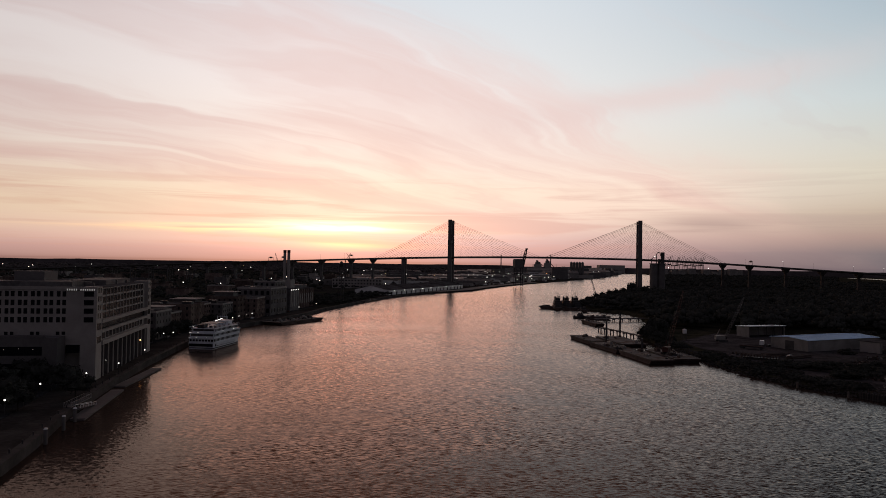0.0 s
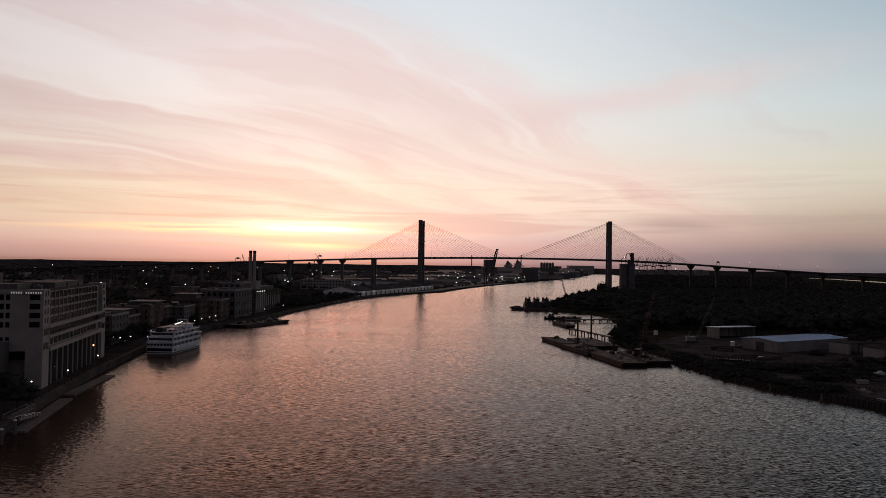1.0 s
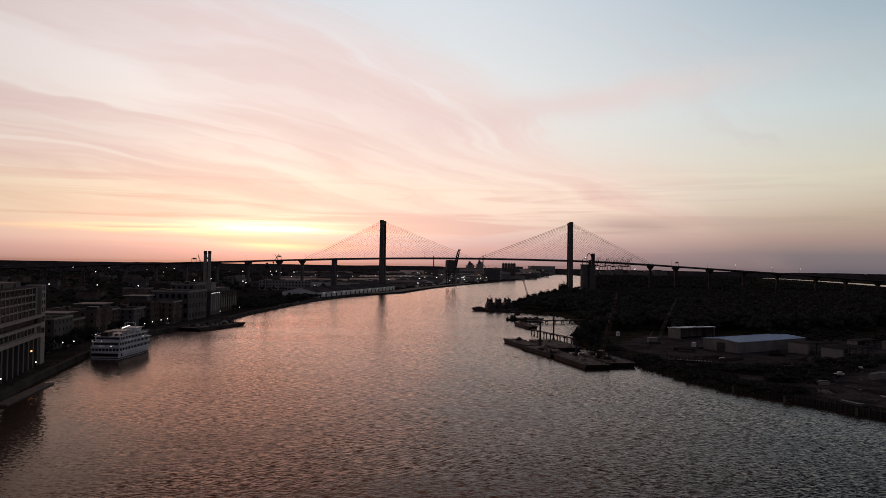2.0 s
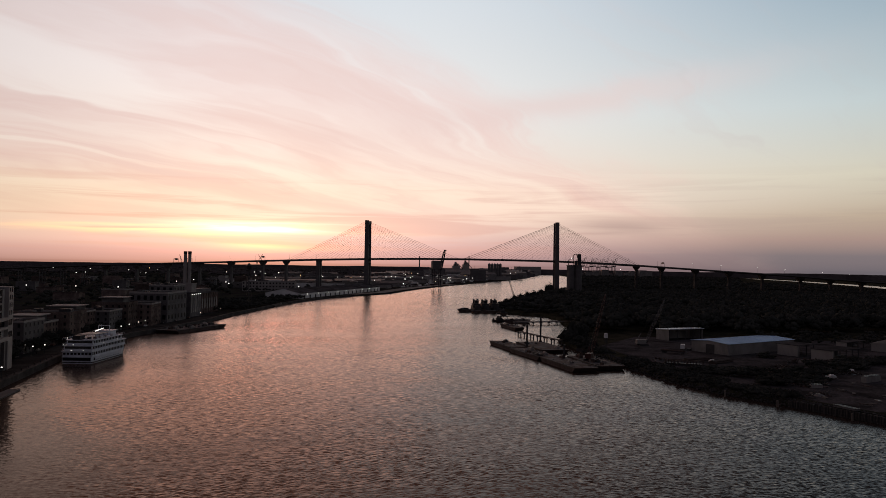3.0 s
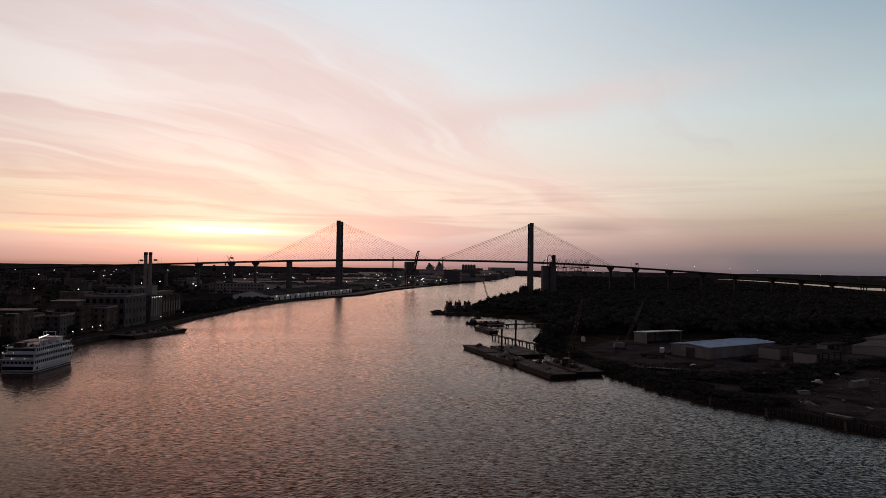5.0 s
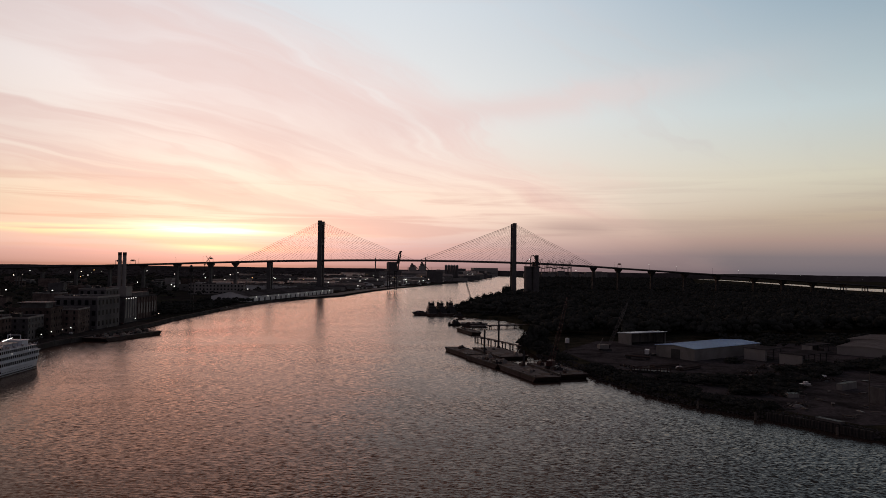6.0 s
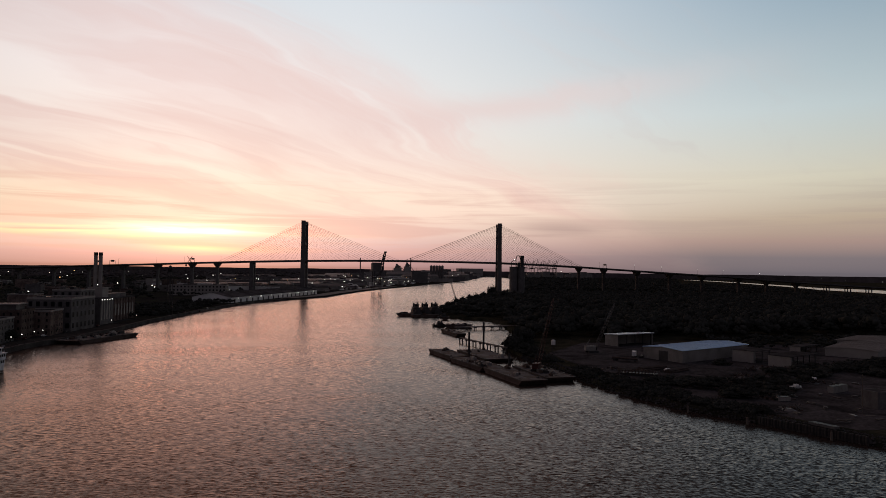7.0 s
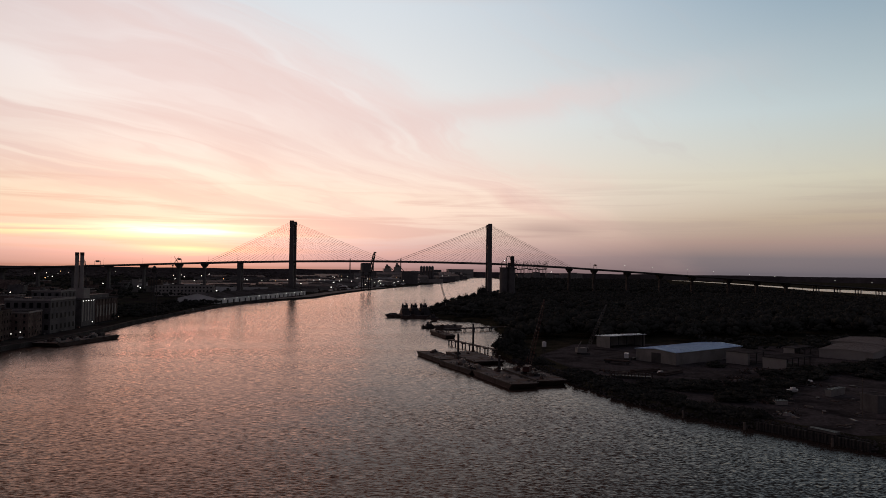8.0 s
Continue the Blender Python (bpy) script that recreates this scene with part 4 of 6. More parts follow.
float_dock([(-130.4, 285), (-134.8, 332)], "pale floating dock along the quay wall")
float_dock([(-116.8, 226), (-127.4, 277)], "pale floating dock along the quay wall")
for x, y in ((-110.6, 197), (-114.2, 213), (-116.8, 224.4)):
    t = thing("mooring_post", put(x, y, -2), "tall pale mooring post at the dock", "mooring post", "mooring posts")
    part("shaft", Geo().tube((0, 0, 0), (0, 0, 6.2), 0.55, n=8), CONCRETE, t)
    part("cap", Geo().tube((0, 0, 6.2), (0, 0, 6.6), 0.6, 0.4, 8), WHITE_PAINT, t)
gang = thing("gangway", put(-122.9, 231, 3.0, 96), "pale truss gangway from quay to dock", "gangway")
part("deck", Geo().box(0, 17, -1.2, 1.2, 0.0, 0.2), CONCRETE, gang)
for s in (-1, 1):
    g = Geo().tube((0, s * 1.2, 1.5), (17, s * 1.2, 1.5), 0.09, n=5).tube((0, s * 1.2, 0.1), (17, s * 1.2, 0.1), 0.09, n=5)
    for i in range(9):
        g.tube((i * 2, s * 1.2, 0.1), (min(17, i * 2 + 1), s * 1.2, 1.5), 0.06, n=4).tube((i * 2 + 1, s * 1.2, 1.5), (min(17, i * 2 + 2), s * 1.2, 0.1), 0.06, n=4)
    part("truss", g, SHEET, gang)
ramp_ = thing("gangway", put(0, 0, 0), "pale sloping gangway down to the floating dock", "gangway", "gangways")
lo, hi = Vector((-122.0, 247, 0.8)), Vector((-118.8, 230, 3.1))
part("deck", Geo().tube(lo, hi, 0.55, n=4), CONCRETE, ramp_)
for s in (-0.8, 0.8):
    side_ = Vector((s, s * 0.19, 0))
    part("handrail", Geo().tube(lo + side_ + Vector((0, 0, 1.1)), hi + side_ + Vector((0, 0, 1.1)), 0.09, n=5), WHITE_PAINT, ramp_)
    for i in range(7):
        p = lo.lerp(hi, i / 6) + side_
        part("rail_post", Geo().tube(p, p + Vector((0, 0, 1.1)), 0.06, n=4), WHITE_PAINT, ramp_)
for i in range(46):
    y = 150 + i * 9
    x = bank_x(SOUTH, y) - 0.9
    t = thing("bollard", put(x, y, 3.0), "dark iron bollard on the quay edge", "bollard", "quay bollards")
    part("post", Geo().tube((0, 0, -0.05), (0, 0, 0.8), 0.22, 0.18, 8), STEEL, t)
    part("head", Geo().tube((0, 0, 0.8), (0, 0, 1.0), 0.32, 0.28, 8), STEEL, t)


def parked_car(x, y, z, turn, mat, label, group):
    t = thing("car", put(x, y, z, turn), label, "car", group)
    b = Geo()
    prof = [(-2.2, 0.35), (2.2, 0.35), (2.25, 0.75), (1.2, 0.92), (0.6, 1.42), (-1.3, 1.45), (-2.0, 0.98), (-2.25, 0.9)]
    b.v = [(a, -0.88, c) for a, c in prof] + [(a, 0.88, c) for a, c in prof]
    n = len(prof)
    b.f = [tuple(range(n)), tuple(reversed(range(n, 2 * n)))] + [(i, i + n, (i + 1) % n + n, (i + 1) % n) for i in range(n)]
    part("body", b, mat, t)
    part("glass", Geo().box(-1.2, 0.75, -0.90, 0.90, 0.98, 1.32), GLASS, t)
    for a in (-1.35, 1.35):
        for c in (-0.8, 0.8):
            part("wheel", Geo().tube((a, c - 0.1, 0.33), (a, c + 0.1, 0.33), 0.33, n=10), STEEL, t)
    return t


for i in range(16):
    y = 285 + i * 26 + RNG.uniform(-5, 5)
    parked_car(bank_x(SOUTH, y) - 18.5, y, 2.7, 95 + RNG.uniform(-3, 3), (WHITE_PAINT, STEEL, SHEET, RED_STEEL)[i % 4], "parked car on the dark riverside street", "street cars")

# ---------------------------------------------------------------- the river cruise ship
ship = thing("cruise_ship", put(-140.2, 408.4, 0, -6.5) @ Matrix.Diagonal((1, 0.77, 1, 1)), "white multi-deck river cruise ship moored at the quay", "ship")
hull = Geo()
sec = [(0, 7.6), (6, 8.0), (40, 8.0), (50, 6.6), (57, 3.6), (62, 0.3)]
for y, w in sec:
    hull.v += [(-w * 0.92, y, -0.8), (w * 0.92, y, -0.8), (w, y, 3.6 + max(0, y - 40) * 0.03), (-w, y, 3.6 + max(0, y - 40) * 0.03)]
for i in range(len(sec) - 1):
    hull.f += [tuple(4 * i + k for k in (j, (j + 1) % 4)) + tuple(4 * (i + 1) + k for k in ((j + 1) % 4, j)) for j in range(4)]
hull.f += [(3, 2, 1, 0), tuple(range(4 * len(sec) - 4, 4 * len(sec)))]
part("hull", hull, SHIP_PAINT, ship)
part("rubbing_strake", Geo().box(-8.1, 8.1, -0.15, 46, 0.5, 0.95), STEEL, ship)


def ship_deck(y0, y1, w, z0, z1):
    o = part("deck_house", Geo().box(-w, w, y0, y1, z0, z1 - 0.35), SHIP_PAINT, ship)
    part("deck_plate", Geo().box(-w - 0.5, w + 0.5, y0 - 0.6, y1 + 0.6, z1 - 0.35, z1), SHIP_PAINT, ship)
    pane_mesh = window_mesh(1.55, 1.45)
    stern_pane = window_mesh(1.3, 1.1)
    n = int((y1 - y0) / 2.3)
    for i in range(n):
        for s in (-1, 1):
            q = part("window", pane_mesh, GLASS, o)
            q.location, q.rotation_euler = (s * (w + 0.01), y0 + (i + 0.7) * (y1 - y0) / (n + 0.4), (z0 + z1) / 2 + 0.1), (0, 0, math.pi / 2 * s)
    if z0 < 4:
        for i in range(8):
            part("window", stern_pane, GLASS, o).location = (-w + (i + 0.5) * 2 * w / 8, y0 - 0.02, (z0 + z1) / 2)
    else:  # flat dark strips hold the shade of open stern decks
        part("gallery_shade", Geo().box(-w + 0.6, w - 0.6, y0 - 0.05, y0 + 0.1, z0 + 1.0, z1 - 0.6), STEEL, ship, "flat dark strip coloured as an open stern deck's shade")
    return o


ship_deck(0.6, 48, 7.5, 3.6, 6.5)
ship_deck(1.5, 50, 7.3, 6.5, 9.3)
ship_deck(4, 46, 6.9, 9.3, 12.0)
part("wheelhouse", Geo().box(-4.5, 4.5, 36, 43, 12.0, 14.4).box(-5.2, 5.2, 35.4, 43.8, 14.4, 14.65), SHIP_PAINT, ship)
part("sun_canopy", Geo().box(-5.0, 5.0, 12, 30, 14.0, 14.2), SHEET, ship)
for a in (-4.7, 4.7):
    for y in (12.4, 18, 24, 29.6):
        part("canopy_post", Geo().tube((a, y, 12.0), (a, y, 14.0), 0.08, n=5), STEEL, ship)
part("stern_slip", Geo().box(-7.2, 7.2, -0.12, 0.02, 1.6, 3.2), GLASS, ship, "dark band of stern openings")
port_mesh = window_mesh(1.7, 1.5)
for i in range(14):
    for q_ in (-1, 1):
        o = part("window", port_mesh, GLASS, ship)
        o.location, o.rotation_euler = (q_ * 7.72, 4 + i * 2.7, 2.4), (0, 0, math.pi / 2 * q_)
for y in (14, 22, 31, 40):
    for s in (-1, 1):
        part("life_raft", Geo().tube((s * 6.2, y, 12.6), (s * 6.2, y + 1.6, 12.6), 0.55, n=8), STUCCO, ship)
for a in (-5.5, -1.5, 2.5, 5.5):
    part("deck_chest", Geo().box(a - 0.6, a + 0.6, 8.4, 10.6, 12.0, 12.9), STEEL, ship)
part("davit", Geo().tube((6.4, 10, 12.0), (6.4, 10, 15.0), 0.12, n=5).tube((6.4, 10, 15.0), (7.6, 12, 15.4), 0.1, n=5), SHIP_PAINT, ship)
part("radar_arch", Geo().box(-3.2, -2.9, 37, 37.5, 14.6, 17.0).box(2.9, 3.2, 37, 37.5, 14.6, 17.0).box(-3.2, 3.2, 37, 37.5, 17.0, 17.3), SHIP_PAINT, ship)
part("funnel", Geo().box(-3.4, 0.4, 3.2, 9.5, 12.0, 14.2), STEEL, ship, "dark funnel casing")
part("mast", Geo().tube((0.5, 33, 12.0), (0.5, 31.5, 18.2), 0.16, 0.10, 6), SHIP_PAINT, ship)
part("lit_arm", Geo().tube((1.2, 21, 15.2), (4.2, 25, 16.7), 0.2, 0.14, 6), LAMP_GLOW, ship, "lit slanting gangway arm")
for s in (-1, 1):
    for z in (6.5, 9.3, 12.0):
        g = Geo().tube((s * 7.8, 1, z + 1.0), (s * 7.8, 47, z + 1.0), 0.05, n=4).tube((s * 7.8, 1, z + 0.55), (s * 7.8, 47, z + 0.55), 0.035, n=4)
        for i in range(24):
            g.tube((s * 7.8, 1 + i * 2, z), (s * 7.8, 1 + i * 2, z + 1.0), 0.04, n=4)
        part("rail", g, SHIP_PAINT, ship)
for x, y, z in ((-7, 0.2, 9.7), (-2, 0.2, 9.7), (3.2, 0.2, 7.0), (-6.2, 3.0, 12.9), (7.9, 16, 9.8), (7.9, 36, 9.9), (-3, 0.2, 6.9)):
    part("deck_lamp", Geo().ball((x, y, z), 0.17), LAMP_GLOW, ship, "lit deck lamp")

# ---------------------------------------------------------------- old river front and power station
FRONT = [(-206, 396, 24, 22, 15), (-204, 428, 26, 24, 17), (-203, 456, 22, 22, 14), (-206, 482, 30, 26, 18), (-206, 516, 24, 24, 16), (-200, 544, 26, 26, 15), (-193, 574, 22, 22, 19), (-188, 600, 26, 26, 17)]
for i, (x, y, lx, ly, h) in enumerate(FRONT):
    t = block("river_warehouse", (x, y - 2, 2.6), 0, lx + 4, ly, h, (BRICK, DARK_CONCRETE, BRICK, BRICK)[i % 4], "old dark brick river warehouse with a flat roof", group="river warehouses", floors=4, cols=6, side_cols=5, roof_bits=3, seed=i, rim=STUCCO if i % 3 else None)
    if i % 2 == 0:  # a set-back roof storey under an overhanging slab
        part("roof_storey", Geo().box(lx * 0.25, lx * 0.95, ly * 0.2, ly * 0.85, h + 0.2, h + 3.9), DARK_CONCRETE, t)
        part("roof_slab", Geo().box(lx * 0.18, lx * 1.02, ly * 0.12, ly * 0.92, h + 3.9, h + 4.4), STUCCO, t)
block("waterfront_hall", (-186, 634, 2.6), -8, 32, 40, 24, DARK_CONCRETE, "dark modern hall beside the quay with a flat pale-edged roof", floors=3, cols=6, side_cols=6, roof_bits=3, seed=31, win=(2.6, 3.6), parapet=1.2, rim=STUCCO)
block("waterfront_hall", (-183, 678, 2.6), -8, 22, 26, 29, DARK_CONCRETE, "tall dark hall behind the quay", floors=4, cols=4, side_cols=4, roof_bits=3, seed=32, win=(2.2, 3.4), rim=STUCCO)
lit = thing("glass_front_building", put(-150, 690, 2.6, -8), "dark building with tall pale-lit glass strips", "building")
part("wall", Geo().box(-14, 0, 0, 26, -0.4, 21.5), DARK_CONCRETE, lit)
part("roof", Geo().box(-14.6, 0.6, -0.6, 26.6, 21.5, 22.1), ROOF, lit)
for i in range(5):
    part("glass_strip", Geo().box(0.0, 0.25, 1.4 + i * 5, 3.4 + i * 5, 4, 20.5), SHEET, lit, "tall pale glass strip")
    part("strip_lamp", Geo().box(0.26, 0.45, 1.9 + i * 5, 2.9 + i * 5, 20.4, 20.9), LAMP_GLOW, lit, "small lit strip lamp")
power = thing("power_station", put(-152, 718, 2.6, -8), "old brick power station with arched windows", "power station")
part("wall", Geo().box(-20, 0, 0, 62, -0.4, 20), BRICK, power)
part("roof", Geo().box(-20.5, 0.5, -0.5, 62.5, 20, 20.8), ROOF, power)
part("roof_lantern", Geo().box(-15, -5, 8, 54, 20.8, 24.0), DARK_CONCRETE, power)
for i in range(9):
    g = Geo().box(-0.02, 0.15, -1.3, 1.3, 5, 14)
    arc = [(0.15, 1.3 * math.cos(a), 14 + 1.3 * math.sin(a)) for a in (math.pi * k / 8 for k in range(9))]
    g.add(arc, [tuple(range(9))])
    part("arched_window", g, SHEET, power, "tall pale arched window").location = (0, 5 + i * 6.5, 0)
    part("pilaster", Geo().box(0, 0.5, -0.6, 0.6, -0.4, 20), BRICK, power).location = (0, 1.8 + i * 6.5, 0)
stack_house = block("stack_house", (-166.5, 714, 2.6), -8, 12, 12, 29.5, STUCCO, "pale concrete block carrying two chimneys", seed=5)
for x in (-162.9, -158.9):
    t = thing("chimney", put(x, 721, 32.0), "tall dark twin chimney of the power station", "chimney", "power station chimneys")
    part("shaft", Geo().tube((0, 0, -0.2), (0, 0, 29.5), 1.62, 1.5, 16), STUCCO, t)
    part("crown", Geo().tube((0, 0, 28.5), (0, 0, 31.2), 1.66, 1.66, 16), STEEL, t, "dark chimney crown")
for x, y, h, d in ((-283, 1200, 62, -0.3), (-206, 1480, 68, 0.7), (-196, 1500, 68, -0.7)):
    t = thing("crane", put(x, y, 2.6), "dark slim construction crane behind the power station", "crane", "town cranes")
    part("mast", Geo().lattice((0, 0, -0.2), (0, 0, h * 0.72), 1.6, 14, 0.14, 1.0), STEEL, t)
    part("cab", Geo().box(-1.4, 1.4, -1.4, 1.4, h * 0.72, h * 0.72 + 2.6), STEEL, t)
    part("jib", Geo().lattice((0, 0, h * 0.72 + 2), (d * 16, 0, h), 1.4, 8, 0.14, 0.6), STEEL, t)
tank = thing("water_tower", put(-118, 815, 2.6), "dark domed water tower behind the power station", "water tower")
for a in range(4):
    part("leg", Geo().tube((3 * math.cos(a * 1.571), 3 * math.sin(a * 1.571), -0.2), (2 * math.cos(a * 1.571), 2 * math.sin(a * 1.571), 44), 0.3, n=6), STEEL, tank)
part("bowl", Geo().tube((0, 0, 43), (0, 0, 47), 1.5, 3.0, 14).tube((0, 0, 47), (0, 0, 50), 3.0, 0.6, 14), STEEL, tank)

# moored work barge by the quay
def barge(p, turn, length, width, top, label, group="barges", cargo=0, seed=0):
    """Deck barge: local x along it from 0, y centred; raked ends."""
    rng = random.Random(seed)
    t = thing("barge", put(p[0], p[1], 0, turn), label, "barge", group)
    h = Geo()
    prof = [(4, -0.8), (length - 4, -0.8), (length - 0.3, top - 0.5), (length, top), (0, top), (0.3, top - 0.5)]
    h.v = [(a, -width / 2, c) for a, c in prof] + [(a, width / 2, c) for a, c in prof]
    n = len(prof)
    h.f = [tuple(range(n)), tuple(reversed(range(n, 2 * n)))] + [(i, i + n, (i + 1) % n + n, (i + 1) % n) for i in range(n)]
    part("hull", h, RUST, t)
    k = int(length / 6)
    for i in range(k):
        for j in range(2):
            part("deck_plate", Geo().box(0.2, length / k - 0.2, 0.1, width / 2 - 0.3, 0, 0.06), DARK_CONCRETE if (i + j) % 3 else RUST, t).location = (i * length / k, (-width / 2 + 0.15) if j == 0 else 0.1, top + 0.004)
    c = Geo()
    for s in (-1, 1):
        c.box(0.2, length - 0.2, s * width / 2 - 0.12, s * width / 2 + 0.12, top - 0.1, top + 0.3)
    part("coaming", c, STEEL, t)
    for i in range(8):
        part("bitt", Geo().tube((0, -0.35, -0.05), (0, -0.35, 0.7), 0.16, n=6).tube((0, 0.35, -0.05), (0, 0.35, 0.7), 0.16, n=6), STEEL, t).location = (3 + (i // 2) * (length - 6) / 3, (-1) ** i * (width / 2 - 0.9), top)
    for i in range(cargo):
        a, b = rng.uniform(0.1, 0.9) * length, rng.uniform(-0.38, 0.38) * width
        s = rng.uniform(0.5, 1.6)
        part("deck_gear", Geo().box(-s * 1.5, s * 1.5, -s * 0.7, s * 0.7, 0, s).tube((-s, 0, s), (s, 0, s * 1.2), 0.3 * s, n=8), (STEEL, RUST, SHEET)[i % 3], t).location = (a, b, top + 0.02)
    return t


barge((-138.5, 568), 66, 61, 19, 2.3, "dark rusty work barge heaped with gear moored beside the quay", cargo=30, seed=3)

barge((-116.5, 838), 72, 38, 8, 1.6, "low dark pontoon moored along the town bank", cargo=2, seed=21)
barge((-103, 892), 79, 54, 9, 1.8, "low dark pontoon moored along the town bank", cargo=3, seed=22)

YARD_SHED = (219.1, 419.0, 2.86, 25.2, 66.0, 26.0, 6.5, 1.0)  # near corner, turn, length, width, eave, rise
OPEN_SHED = (219.2, 499.5, 2.86, 20.0, 33.0, 12.0, 7.6)

# ---------------------------------------------------------------- warehouses and the terminal on the town bank
shed = gable_shed("river_shed", (-81, 1050, 2.6), 70.4, 362, 56, 7.4, 6.2, WHITE_PAINT, ROOF, "long pale riverside shed with a dark gabled roof")
SM = shed.matrix_world.copy()
for i in range(18):
    part("door", Geo().box(-2.2, 2.2, -0.2, 0.05, -0.2, 4.6), STEEL, shed, "dark loading door").location = (12 + i * 19.8, 0, 0)
for i in range(18):
    p = SM @ Vector((22 + i * 19.8, -0.6, 5.8))
    if i % 2 == 0:
        wall_lamp(p.x, p.y, p.z, 0.5, "shed lamps", label="lit lamp over a loading door")
white = block("white_terminal", (-205, 1300, 2.6), -2, 92, 22, 17, STUCCO, "white flat-roofed waterfront block with rows of windows", floors=3, cols=16, side_cols=3, roof_bits=4, seed=8, win=(2.4, 2.6))
RT = random.Random(21)
TERMINAL = [(-190, 1480, 120, 40, 9), (-40, 1520, 110, 44, 10), (30, 1640, 90, 50, 11), (-220, 1660, 160, 60, 12), (-60, 1790, 150, 60, 12), (60, 1960, 130, 60, 13), (-260, 1940, 200, 70, 12),
            (-40, 2120, 170, 70, 14), (150, 2230, 120, 60, 15), (-280, 2340, 240, 80, 14), (60, 2480, 190, 80, 16), (260, 2600, 140, 60, 17), (20, 2800, 260, 90, 18), (340, 2960, 180, 80, 20), (-300, 2760, 220, 90, 16), (120, 3200, 300, 90, 20), (500, 3350, 200, 90, 22)]
for i, (x, y, lx, ly, h) in enumerate(TERMINAL):
    gable_shed("terminal_shed", (x, y, 2.6), RT.uniform(2, 14), lx, ly, h * 0.75, h * 0.35, (SHEET, STUCCO, SHEET)[i % 3], (SHEET, ROOF, CONCRETE, SHEET)[i % 4], "long low terminal shed beyond the bridge", "terminal sheds")
for i in range(26):  # parked trailers on the terminal apron
    y = 1440 + i * 42 + RT.uniform(-10, 10)
    x = bank_x(SOUTH, y) - RT.uniform(26, 60)
    t = thing("trailer", put(x, y, 2.6, RT.uniform(50, 80)), "pale box trailer parked on the terminal apron", "trailer", "trailers")
    part("box", Geo().box(-6.5, 6.5, -1.25, 1.25, 1.1, 4.0), (WHITE_PAINT, SHEET, RUST)[i % 3], t)
    part("wheels", Geo().tube((4.5, -1.2, 0.5), (4.5, 1.2, 0.5), 0.5, n=8).tube((3.2, -1.2, 0.5), (3.2, 1.2, 0.5), 0.5, n=8), STEEL, t)
    part("landing_leg", Geo().box(-4.6, -4.3, -0.9, 0.9, 0, 1.1), STEEL, t)

gable_shed("rail_shed", (-384, 1850, 2.6), 16, 134, 40, 7.0, 1.2, SHEET, PALE_ROOF, "long low shed whose pale metal roof shines pink", "terminal sheds")

# bulk loader on the far quay
ld = thing("bulk_loader", put(173, 1600, 2.6, 8), "tall dark bulk loader crane on the far quay", "crane")
for a in (-8, 8):
    for b in (-9, 9):
        part("leg", Geo().tube((a, b, -0.2), (a * 0.9, b * 0.8, 42), 1.0, n=6), STEEL, ld)
for z in (14, 28):
    part("brace", Geo().tube((-8, -9, z), (8, -9, z + 10), 0.5, n=5).tube((8, -9, z), (-8, -9, z + 10), 0.5, n=5).box(-8.5, 8.5, -9.5, -8.5, z - 0.6, z + 0.6), STEEL, ld)
part("machine_house", Geo().box(-10.5, 9, -9, 9, 42, 60).box(-9.5, 8, -8, 8, 60, 61.5), CONCRETE, ld)
part("boom", Geo().lattice((8, -4, 40), (17.5, -4, 85), 5.0, 12, 0.85, 0.75), STEEL, ld)
part("boom_head", Geo().box(15.5, 21, -5.5, -2.5, 83, 86), STEEL, ld)

# far industry
for x, top in ((250, 91), (347, 93), (463, 95)):
    t = thing("chimney", put(x, 3000, 2.6), "slim far industrial chimney behind the bridge", "chimney", "far chimneys")
    part("shaft", Geo().tube((0, 0, -0.5), (0, 0, top - 2.6), 2.6, 2.1, 12), DARK_CONCRETE, t)
    part("rim", Geo().tube((0, 0, top - 4), (0, 0, top - 2.4), 2.7, 2.7, 12), STEEL, t)
for i in range(5):
    t = thing("silo", put(482 + i * 10.5, 2620, 2.6), "tall pale grain silo at the far quay", "silo", "far silos")
    part("body", Geo().tube((0, 0, -0.5), (0, 0, 58), 5.1, 5.1, 16), CONCRETE, t)
    part("cap", Geo().tube((0, 0, 58), (0, 0, 62), 5.1, 1.0, 16), SHEET, t)
block("far_hall", (1030, 4585, 2.6), 0, 165, 90, 50, STUCCO, "huge plain far industrial hall", group="far halls", parapet=1.5)
block("far_hall", (560, 3020, 2.6), -2, 110, 60, 22, SHEET, "large plain far industrial hall", group="far halls", parapet=1.5)
for x, w, h in ((366, 30, 50), (408, 24, 56)):
    t = thing("far_mill", put(x, 2800, 2.6, -4), "dark stepped far mill with pipes on its roof", "mill", "far mills")
    part("hall", Geo().box(0, w, 0, 40, -0.5, h), STUCCO, t)
    part("upper_storey", Geo().box(w * 0.2, w * 0.8, 5, 30, h, h + 9), SHEET, t)
    part("headhouse", Geo().box(w * 0.3, w * 0.55, 8, 20, h + 9, h + 16), DARK_CONCRETE, t)
    part("annex", Geo().box(-w * 0.5, -0.01, 0, 30, -0.5, h * 0.72), CONCRETE, t)
    for k in range(4):
        part("vent", Geo().tube((w * (0.15 + 0.24 * k), 3, h), (w * (0.15 + 0.24 * k), 3, h + 5 + 3 * (k % 2)), 0.9, n=8), STEEL, t)
    part("conveyor", Geo().tube((w * 0.5, 6, h + 12), (w * 1.9, 6, h * 0.55), 1.3, n=5), STEEL, t)


